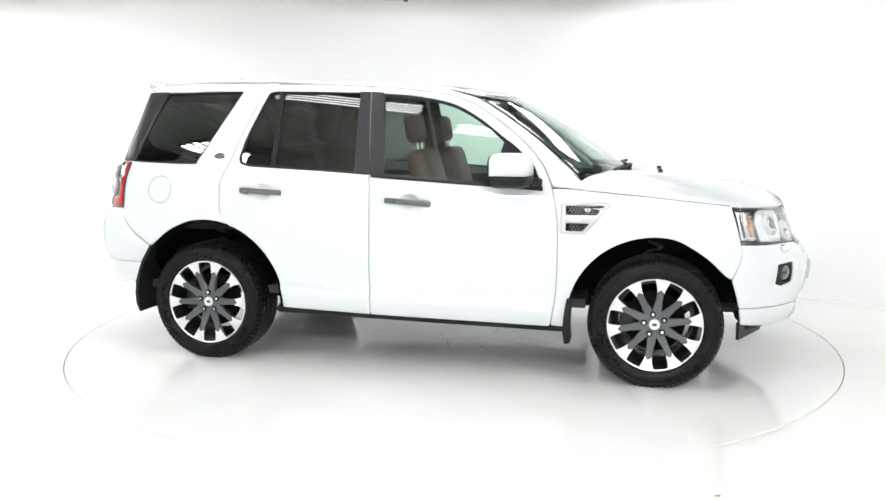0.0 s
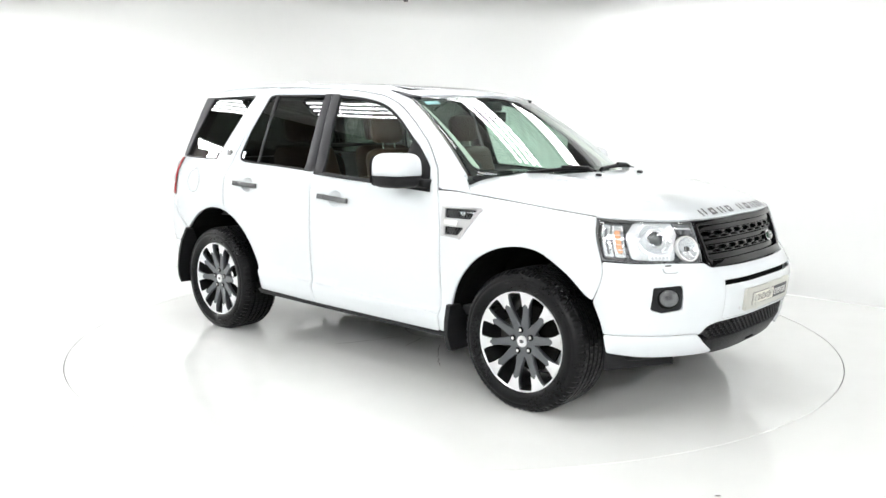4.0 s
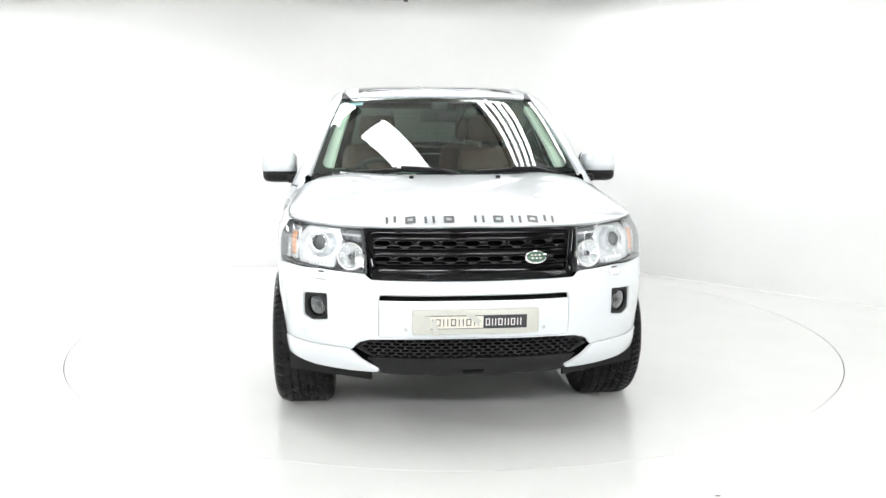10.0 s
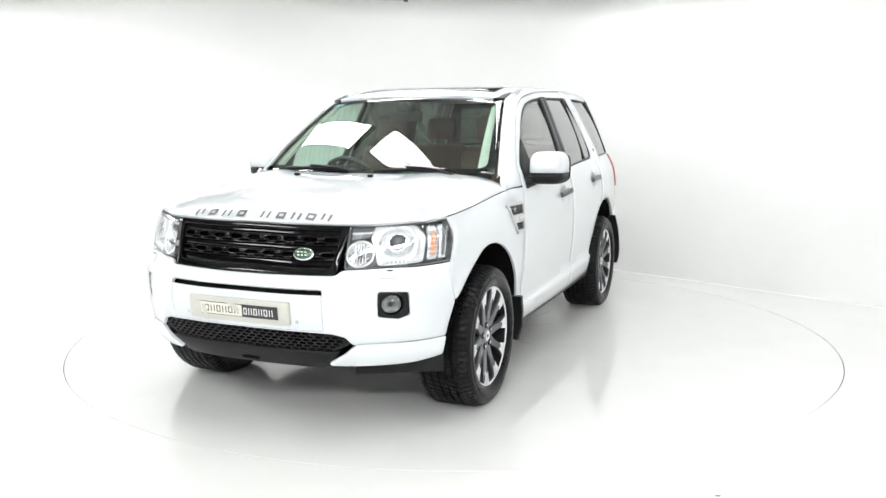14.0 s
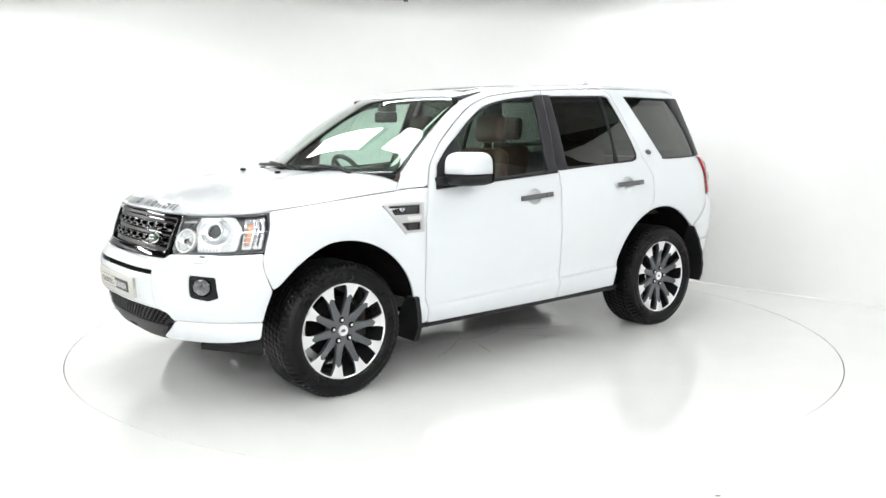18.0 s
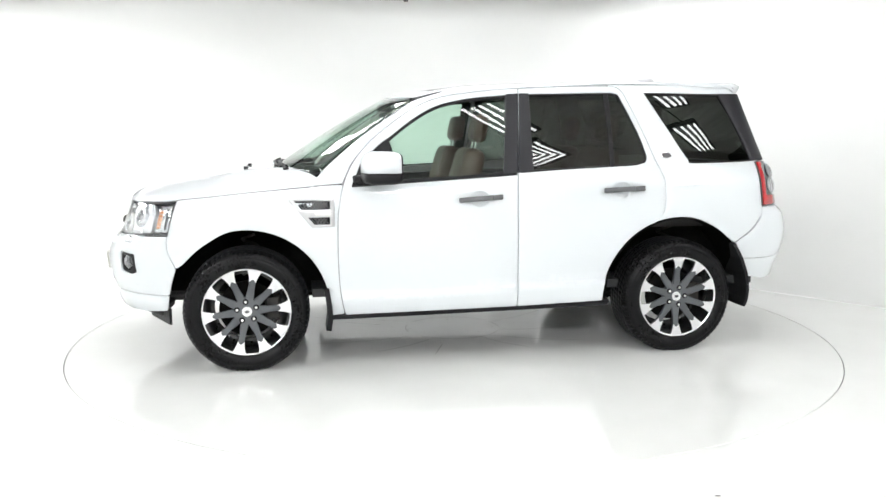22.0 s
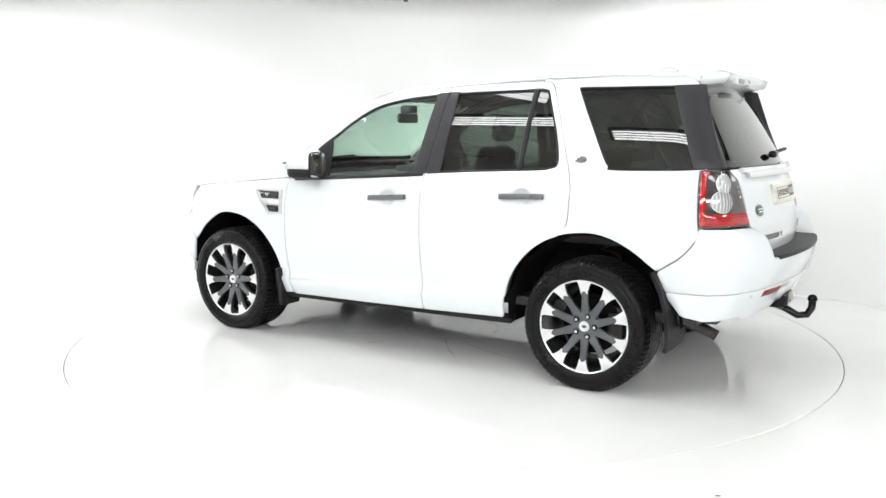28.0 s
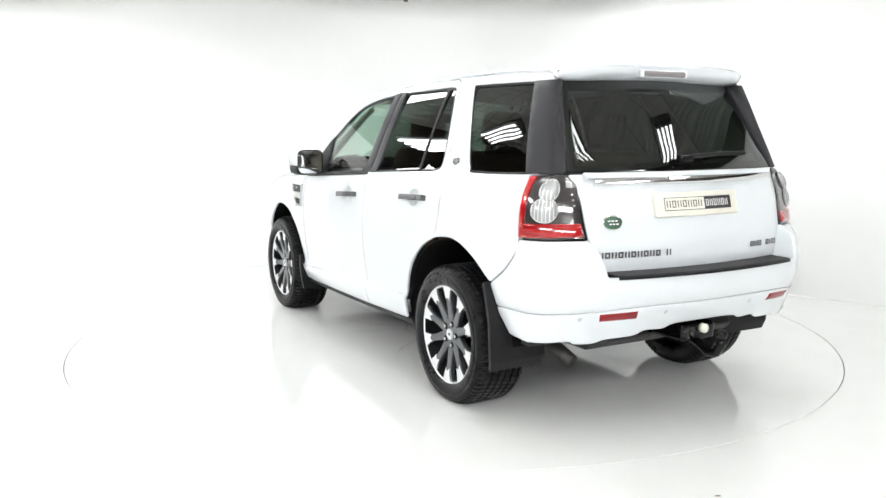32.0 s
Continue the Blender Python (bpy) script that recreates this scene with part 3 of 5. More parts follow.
def hexagon(cu, cv, ru, rv):
    return [(cu + ru * a, cv + rv * b) for a, b in ((1, 0), (0.55, 1), (-0.55, 1), (-1, 0), (-0.55, -1), (0.55, -1))]


def dome(name, shape, cu, cv, ru, rv, material, parent, side=1, lift=0.0, height=0.01, label="", n=28, rings=6):
    """A round lens or bowl that stands on a curved surface."""
    e, verts, faces = 1e-3, [], []

    def place(u, v, h):
        p = Vector(shape(u, v))
        nrm = (Vector(shape(u + e, v)) - p).cross(Vector(shape(u, v + e)) - p).normalized()
        p = p + nrm * (lift + h)
        return (p.x, p.y * side, p.z)

    verts.append(place(cu, cv, height))
    for k in range(1, rings + 1):
        t = k / rings
        for i in range(n):
            a = 2 * math.pi * i / n
            verts.append(place(cu + ru * t * math.cos(a), cv + rv * t * math.sin(a), height * (1 - t * t)))
    for i in range(n):
        faces.append((0, 1 + i, 1 + (i + 1) % n))
        for k in range(rings - 1):
            a, b = 1 + k * n, 1 + (k + 1) * n
            faces.append((a + i, b + i, b + (i + 1) % n, a + (i + 1) % n))
    if side < 0:
        faces = [tuple(reversed(f)) for f in faces]
    return put(name, mesh_of(name, verts, faces, material), parent, label)


def tube_along(points, r, n=10):
    """A bent round bar through the points."""
    bm, rings = bmesh.new(), []
    pts = [Vector(p) for p in points]
    for i, p in enumerate(pts):
        d = (pts[min(i + 1, len(pts) - 1)] - pts[max(i - 1, 0)]).normalized()
        q = d.to_track_quat("Z", "Y")
        rings.append([bm.verts.new(p + q @ Vector((r * math.cos(2 * math.pi * k / n), r * math.sin(2 * math.pi * k / n), 0))) for k in range(n)])
    for a, b in zip(rings, rings[1:]):
        for k in range(n):
            bm.faces.new((a[k], a[(k + 1) % n], b[(k + 1) % n], b[k]))
    bm.faces.new(list(reversed(rings[0])))
    bm.faces.new(rings[-1])
    return bm


def strip(name, rows, material, parent, label="", thick=0.012, smooth=True):
    """A bent plate from rows of points, given a thickness."""
    bm = bmesh.new()
    grid = [[bm.verts.new(p) for p in row] for row in rows]
    for a, b in zip(grid, grid[1:]):
        for k in range(len(a) - 1):
            bm.faces.new((a[k], a[k + 1], b[k + 1], b[k]))
    bmesh.ops.recalc_face_normals(bm, faces=bm.faces[:])
    bmesh.ops.solidify(bm, geom=bm.faces[:], thickness=thick)
    return part(name, bm, material, parent, label)


# -- flanks
RAIL = [(1.878, 1.047), (1.98, 1.057), (2.066, 1.062), (2.121, 1.179), (2.22, 1.299), (2.355, 1.408), (2.492, 1.501), (2.598, 1.55), (2.704, 1.581), (2.845, 1.602), (3.02, 1.623), (3.18, 1.634), (3.48, 1.65), (3.79, 1.664),
        (4.267, 1.668), (4.661, 1.648), (4.74, 1.622)]
RAIL_IN = [(0.884, 0.79, 1.122), screen_at(1.0, 0.0), screen_at(1.0, 0.06), screen_at(1.0, 0.27), screen_at(1.0, 0.47), screen_at(1.0, 0.69), screen_at(1.0, 0.87), screen_at(1.0, 0.99)]
for q in RAIL[8:]:
    RAIL_IN.append(roof_at(min(skin(*q)[0], 0.24), 0.588))
RAIL_OUT = [flank(*q) for q in RAIL]


def rail_at(u, v):
    """Screen pillar and roof rail, between the door frames and the glass or roof."""
    k, t = u / 0.2, v / 0.15
    i = min(max(int(k), 0), len(RAIL) - 2)
    f = k - i
    a = Vector(RAIL_OUT[i]).lerp(Vector(RAIL_OUT[i + 1]), f)
    b = Vector(RAIL_IN[i]).lerp(Vector(RAIL_IN[i + 1]), f)
    d = b - a
    n = Vector((-1, 0, 0)).cross(d).normalized()
    p = a.lerp(b, t) + n * (0.16 * d.length * 4 * t * (1 - t) * 0.5)
    return p.x, p.y, p.z


HANDLES = ((2.754, 3.019, 0.96, 0.976), (3.66, 3.923, 1.005, 1.015))


def handle(parent, side, s0, s1, z0, z1):
    h, m = 0.0145, s0 + (s1 - s0) * 0.76
    zm = z0 + (z1 - z0) * 0.76
    dome("handle_recess", lambda u, v: flank(u, v), (s0 + s1) / 2 - 0.005, (z0 + z1) / 2, 0.056, 0.046, PAINT, parent, side, -0.003, -0.016)
    grip = sheet("handle", [(s0, z0 - h), (m, zm - h), (m, zm + h), (s0, z0 + h)], flank, GREYPLAST, parent, side=side, lift=0.03, thick=0.016, corner=0.005, label="dark grey door handle")
    sheet("lock_cover", [(m + 0.003, zm - h), (s1, z1 - h), (s1, z1 + h), (m + 0.003, zm + h)], flank, GREYPLAST, grip, side=side, lift=0.03, thick=0.03, corner=0.005)


def vent(parent, side):
    upper = [(1.786, 0.967), (1.994, 0.967), (1.994, 0.919), (1.824, 0.919)]
    lower = [(1.868, 0.874), (1.994, 0.874), (1.994, 0.831), (1.906, 0.831)]
    frame_ = sheet("fender_vent", [(1.756, 0.972), (1.775, 0.98), (2.02, 0.981), (2.022, 0.82), (1.905, 0.816), (1.885, 0.824)], flank, SILVER, parent, [upper, lower], side, 0.01, corner=0.006, label="silver vent with dark honeycomb mesh")
    sheet("vent_back", [(1.79, 0.968), (2.0, 0.968), (2.0, 0.83), (1.9, 0.83)], flank, LINER, frame_, side=side, lift=0.001, thick=0, corner=0.004)
    for z0, z1, a0, lean in ((0.92, 0.966, 1.8, -1), (0.832, 0.873, 1.875, -1)):
        h = z1 - z0
        for way in (1, -1):
            for k in range(16):
                u = a0 + 0.0185 * k - (0.0 if way > 0 else 0.012)
                lo, hi = (u, u + h * 0.72) if way > 0 else (u + h * 0.72, u)
                edge = a0 + 0.035
                if max(lo, hi) < 1.995 and lo > edge - 0.004 and hi > a0 - 0.012:
                    sheet("mesh_bar", [(lo, z0), (lo + 0.0045, z0), (hi + 0.0045, z1), (hi, z1)], flank, DARKBADGE, frame_, side=side, lift=0.0045 + 0.0006 * way, thick=0, corner=0, edge=0.001, roll=0, step=0.1)
    sheet("side_indicator", [(1.9, 0.909), (2.0, 0.911), (2.0, 0.884), (1.91, 0.882)], flank, INDICATOR, frame_, side=side, lift=0.015, thick=0.008, corner=0.005, label="clear side indicator lens")


def boxy_ball(c, rx, ry, rz, power=0.45, lo=-1.0, hi=1.0, flat=None, n=40, m=14):
    """A rounded block between two of its own heights, cut flat at the back."""
    def bend(q):
        return math.copysign(abs(q) ** power, q)
    bm, rings = bmesh.new(), []
    a0, a1 = math.asin(lo), math.asin(hi)
    for j in range(m + 1):
        b = a0 + (a1 - a0) * j / m
        ring = []
        for i in range(n):
            a = 2 * math.pi * i / n
            x = c[0] + rx * bend(math.cos(a)) * bend(max(math.cos(b), 0.02))
            ring.append(bm.verts.new((x if flat is None else max(x, flat), c[1] + ry * bend(math.sin(a)) * bend(max(math.cos(b), 0.02)), c[2] + rz * bend(math.sin(b)))))
        rings.append(ring)
    for p, q in zip(rings, rings[1:]):
        for i in range(n):
            bm.faces.new((p[i], p[(i + 1) % n], q[(i + 1) % n], q[i]))
    bm.faces.new(list(reversed(rings[0])))
    bm.faces.new(rings[-1])
    return bm


def mirror_unit(side):
    def turned(bm):
        """Sweep the outer end back a little and set the block on its side of the car."""
        for v in bm.verts:
            v.co.x -= 0.14 * max(0, v.co.y - 0.9)
            v.co.y *= side
        bmesh.ops.recalc_face_normals(bm, faces=bm.faces[:])
        return bm

    cap = part("door_mirror", turned(boxy_ball((0.555, 0.976, 1.131), 0.115, 0.1, 0.122, 0.5, 0.0, 1.0, 0.462)), PAINT, car, "white door mirror with black lower half", smooth=True)
    part("mirror_housing", turned(boxy_ball((0.555, 0.976, 1.127), 0.113, 0.098, 0.064, 0.5, -1.0, 0.0, 0.462)), TRIM, cap, smooth=True)
    arm = box(0.55, 0.7, 0.78, 0.92, 1.064, 1.112, 0.014, 3)
    for v in arm.verts:
        if v.co.y < 0.82:
            v.co.x += 0.03 if v.co.x > 0.6 else 0.0
    part("mirror_arm", turned(arm), TRIM, cap, smooth=True)
    for name, mat, ry, rz, x0, deep in (("mirror_rim", TRIM, 0.097, 0.084, 0.461, 0.004), ("mirror_glass", MIRROR, 0.089, 0.076, 0.4575, 0.0055)):
        verts, faces = [(x0 - deep, 0.976, 1.154)], []
        for k in range(1, 7):
            for i in range(36):
                a, r = 2 * math.pi * i / 36, k / 6
                cy, cz = math.copysign(abs(math.cos(a)) ** 0.42, math.cos(a)), math.copysign(abs(math.sin(a)) ** 0.42, math.sin(a))
                verts.append((x0 - deep * (1 - r * r), 0.976 + ry * r * cy, 1.154 + rz * r * cz))
        for i in range(36):
            j = (i + 1) % 36
            faces.append((0, 1 + i, 1 + j))
            faces += [(1 + k * 36 + i, 37 + k * 36 + i, 37 + k * 36 + j, 1 + k * 36 + j) for k in range(5)]
        bm = bmesh.new()
        vs = [bm.verts.new(q) for q in verts]
        for f in faces:
            bm.faces.new([vs[i] for i in f])
        turned(bm)
        part(name, bm, mat, cap, smooth=True)


def headlight(side):
    lens = sheet("headlight", LAMP_F, flank, LENS, car, side=side, lift=0.0, thick=0, label="clear headlight with chrome reflectors")
    lens.visible_shadow = False
    sheet("lamp_housing", LAMP_F, flank, HEADGREY, lens, side=side, lift=-0.055, thick=0)
    rim = [(u + (0.79 - u) * 0.014, v + (0.868 - v) * 0.042) for u, v in LAMP_F]
    sheet("lamp_bezel", LAMP_F, flank, HEADGREY, lens, [rim], side, -0.004, 0.03)
    # projector in an eight-sided silver ring, in a wide bowl
    sheet("bowl_panel", [(0.62, 0.955), (0.86, 0.957), (0.9, 0.9), (0.885, 0.785), (0.65, 0.776), (0.632, 0.85), (0.6, 0.905)], flank, LAMPSILVER, lens, [oval(0.742, 0.882, 0.094, 0.066)], side, -0.02, 0.02, corner=0.02, edge=0.003)
    dome("reflector_bowl", flank, 0.742, 0.882, 0.096, 0.068, WHITELENS, lens, side, -0.022, -0.03)
    ring8 = [(0.738 + 0.062 * math.cos(math.radians(22.5 + 45 * k)), 0.882 + 0.05 * math.sin(math.radians(22.5 + 45 * k))) for k in range(8)]
    sheet("projector_frame", ring8, flank, LAMPSILVER, lens, [oval(0.738, 0.882, 0.046, 0.038)], side, -0.016, 0.03, corner=0.004, edge=0.003)
    sheet("projector_ring", oval(0.738, 0.882, 0.046, 0.038), flank, CHROME, lens, [oval(0.738, 0.882, 0.038, 0.032)], side, -0.01, 0.02, corner=0, edge=0.002)
    dome("projector_lens", flank, 0.738, 0.882, 0.038, 0.032, PROJECTOR, lens, side, -0.02, 0.014)
    # round driving lamp
    sheet("lamp_ring", oval(0.563, 0.829, 0.07, 0.06), flank, INDICATOR, lens, [oval(0.563, 0.829, 0.06, 0.051)], side, -0.006, 0.02, corner=0, edge=0.003)
    dome("driving_lamp", flank, 0.563, 0.829, 0.061, 0.052, WHITELENS, lens, side, -0.012, -0.03)
    for k in range(5):
        u = 0.537 + 0.013 * k
        h = 0.046 * math.sqrt(1 - ((u - 0.563) / 0.06) ** 2)
        sheet("lens_flute", [(u - 0.0015, 0.829 - h), (u + 0.0015, 0.829 - h), (u + 0.0015, 0.829 + h), (u - 0.0015, 0.829 + h)], flank, LAMPSILVER, lens, side=side, lift=-0.012, thick=0, corner=0, edge=0.0005, roll=0, step=0.1)
    dome("lamp_bulb", flank, 0.563, 0.829, 0.017, 0.015, SMOKE, lens, side, -0.022, 0.018)
    # indicator with narrow painted amber bulb reflection, upright light guide at the outer end
    sheet("indicator", [(0.912, 0.952), (0.985, 0.954), (0.968, 0.793), (0.908, 0.79)], flank, WHITELENS, lens, side=side, lift=-0.026, thick=0.01, corner=0.015)
    sheet("bulb_reflection", [(0.928, 0.925), (0.965, 0.927), (0.955, 0.815), (0.924, 0.813)], flank, AMBERPALE, lens, side=side, lift=-0.02, thick=0.006, corner=0.012, label="amber strip painted as the bulb reflection")
    for k in range(6):
        v = 0.805 + 0.024 * k
        sheet("indicator_rib", [(0.912, v), (0.978, v + 0.001), (0.978, v + 0.004), (0.912, v + 0.003)], flank, SILVER, lens, side=side, lift=-0.0165, thick=0.002, corner=0, edge=0.0008, roll=0)
    sheet("light_guide", [(0.99, 0.952), (1.066, 0.957), (1.036, 0.796), (0.974, 0.794)], flank, WHITELENS, lens, side=side, lift=-0.022, thick=0.01, corner=0.01)
    sheet("guide_slot", [(1.012, 0.935), (1.03, 0.936), (1.012, 0.812), (0.997, 0.811)], flank, HEADGREY, lens, side=side, lift=-0.017, thick=0.003, corner=0.004)
    bar = sheet("led_bar", [(0.672, 0.806), (0.795, 0.81), (0.795, 0.781), (0.678, 0.777)], flank, LEDWHITE, lens, side=side, lift=-0.01, thick=0.014, corner=0.006, label="milky white daytime light bar")
    for k in range(5):
        dome("led_cell", flank, 0.694 + 0.0205 * k, 0.793, 0.0065, 0.007, SILVER, bar, side, -0.0095, 0.002, n=10, rings=2)
    sheet("dark_fill", [(0.506, 0.942), (0.625, 0.947), (0.602, 0.9), (0.506, 0.888)], flank, HEADGREY, lens, side=side, lift=-0.014, thick=0.01, corner=0.01)
    sheet("fill_strip", [(0.51, 0.924), (0.61, 0.928), (0.607, 0.919), (0.51, 0.914)], flank, SILVER, lens, side=side, lift=-0.012, thick=0.003, corner=0.002, edge=0.001)
    cap = sheet("washer_cap", [(0.668, 0.75), (0.748, 0.747), (0.748, 0.722), (0.675, 0.722)], flank, PAINT, car, side=side, lift=0.012, thick=0.014, corner=0.012)
    sheet("washer_jet", [(0.695, 0.757), (0.725, 0.756), (0.725, 0.752), (0.695, 0.752)], flank, TRIM, cap, side=side, lift=0.012, thick=0.006, corner=0.002)


def fog_lamp(side):
    bezel = sheet("fog_light", FOG, flank, TRIM, car, [oval(0.757, 0.607, 0.058, 0.05)], side, -0.008, 0.05, corner=0.02, label="round fog light in black bezel")
    dome("fog_bowl", flank, 0.757, 0.607, 0.06, 0.052, LINER, bezel, side, -0.01, -0.03)
    dome("fog_reflector", flank, 0.752, 0.609, 0.047, 0.041, PROJECTOR, bezel, side, -0.016, -0.014)
    dome("fog_bulb", flank, 0.752, 0.609, 0.016, 0.014, SMOKE, bezel, side, -0.024, 0.012)
    for k in range(6):
        u = 0.722 + 0.012 * k
        h = 0.038 * math.sqrt(max(0.05, 1 - ((u - 0.752) / 0.047) ** 2))
        sheet("lens_flute", [(u - 0.001, 0.609 - h), (u + 0.001, 0.609 - h), (u + 0.001, 0.609 + h), (u - 0.001, 0.609 + h)], flank, HEADGREY, bezel, side=side, lift=-0.012, thick=0, corner=0, edge=0.0004, roll=0, step=0.1)
    dome("fog_lens", flank, 0.752, 0.609, 0.049, 0.043, LENS, bezel, side, -0.013, 0.009).visible_shadow = False


def tail_light(side):
    base = sheet("tail_light", LAMP_R, flank, SMOKE, car, side=side, lift=0.004, corner=0.012, label="red tail light with round clear lenses")
    red = sheet("red_lens", [(4.785, 1.166), (4.845, 1.166), (4.842, 1.15), (4.828, 1.14), (4.824, 0.962), (5.15, 0.962), (5.156, 0.903), (4.789, 0.9)], flank, RED, base, side=side, lift=0.012, thick=0.008, corner=0.006, label="red ribbed lens")
    for k in range(4):
        z = 0.909 + 0.013 * k
        sheet("lens_rib", [(4.83, z), (5.146, z), (5.146, z + 0.0025), (4.83, z + 0.0025)], flank, DEEPRED, red, side=side, lift=0.0128, thick=0.001, corner=0, edge=0.0006, roll=0)
    dome("lens_surround", flank, 4.948, 1.022, 0.092, 0.056, SILVER, base, side, 0.005, 0.005)
    dome("clear_lens", flank, 4.948, 1.022, 0.086, 0.051, PALEGLASS, base, side, 0.009, 0.012)
    dome("lens_surround", flank, 4.965, 1.109, 0.074, 0.049, SILVER, base, side, 0.007, 0.006)
    dome("clear_lens", flank, 4.965, 1.109, 0.068, 0.045, PALEGLASS, base, side, 0.012, 0.013)
    for cu, cv, ru, rv, n in ((4.965, 1.109, 0.068, 0.045, 6), (4.948, 1.022, 0.086, 0.051, 8)):
        for k in range(n):
            q = -1 + 2 * (k + 0.5) / n
            h, u = rv * math.sqrt(1 - q * q) * 0.86, cu + ru * q
            sheet("lens_flute", [(u - 0.003, cv - h), (u + 0.003, cv - h), (u + 0.003, cv + h), (u - 0.003, cv + h)], lambda s, z: tuple(Vector(flank(s, z)) + Vector((-0.7, 0.7, 0)) * (0.0135 * max(0.0, 1 - ((s - cu) / ru) ** 2 - ((z - cv) / rv) ** 2))),
                  SILVER, base, side=side, lift=0.0125, thick=0, corner=0, edge=0.001, roll=0, step=0.012)
    sheet("reverse_lens", [(5.07, 1.15), (5.105, 1.145), (5.112, 1.118), (5.075, 1.12)], flank, PALEGLASS, base, side=side, lift=0.006, thick=0.004, corner=0.004)
    for k in range(3):
        dome("led", flank, 5.11 + 0.006 * k, 1.09 - 0.024 * k, 0.007, 0.005, PALEGLASS, base, side, 0.006, 0.004, n=8, rings=2)


INDICATOR = principled("milky_indicator_lens", (0.8, 0.79, 0.77), 0.15, coat=1.0, grain=0.05, scale=120, bump=0.3)
LEDWHITE = principled("milky_led_bar", (0.85, 0.86, 0.86), 0.25, coat=0.8, grain=0.05, scale=150)
HEADGREY = principled("lamp_housing_grey", (0.16, 0.163, 0.17), 0.3, metal=0.5, vary=0.05)
PALEGLASS = principled("pressed_glass", (0.5, 0.51, 0.51), 0.14, metal=0.45, coat=1.0, vary=0.06, scale=150, bump=0.3)
STEELDARK = principled("sooty_steel", (0.06, 0.058, 0.055), 0.5, metal=0.8, grain=0.2)
LETTER = principled("brushed_letter_metal", (0.2, 0.2, 0.205), 0.35, metal=0.8, vary=0.06, scale=90)
DARKBADGE = principled("dark_badge_metal", (0.13, 0.13, 0.135), 0.3, metal=0.7, vary=0.05)
STICKER = principled("pale_blue_sticker", (0.45, 0.62, 0.75), 0.5, grain=0.1)
AMBERPALE = principled("amber_bulb_reflection", (0.85, 0.42, 0.24), 0.2, metal=0.2, coat=1.0, vary=0.08, scale=90)
BANDBLACK = principled("grille_black", (0.0025, 0.0025, 0.003), 0.07, spec=0.25, vary=0.02)
LAMPSILVER = principled("lamp_silver", (0.86, 0.87, 0.88), 0.2, metal=0.35, coat=0.6, vary=0.05, scale=60)
PROJECTOR = principled("projector_glass", (0.12, 0.125, 0.13), 0.06, coat=1.0, metal=0.3, vary=0.03)
SMOKELIGHT = principled("grey_brake_lens", (0.22, 0.2, 0.2), 0.12, coat=1.0, vary=0.05, scale=90, bump=0.2)
SMOKE = principled("smoked_lens", (0.035, 0.03, 0.03), 0.1, coat=1.0, vary=0.03)

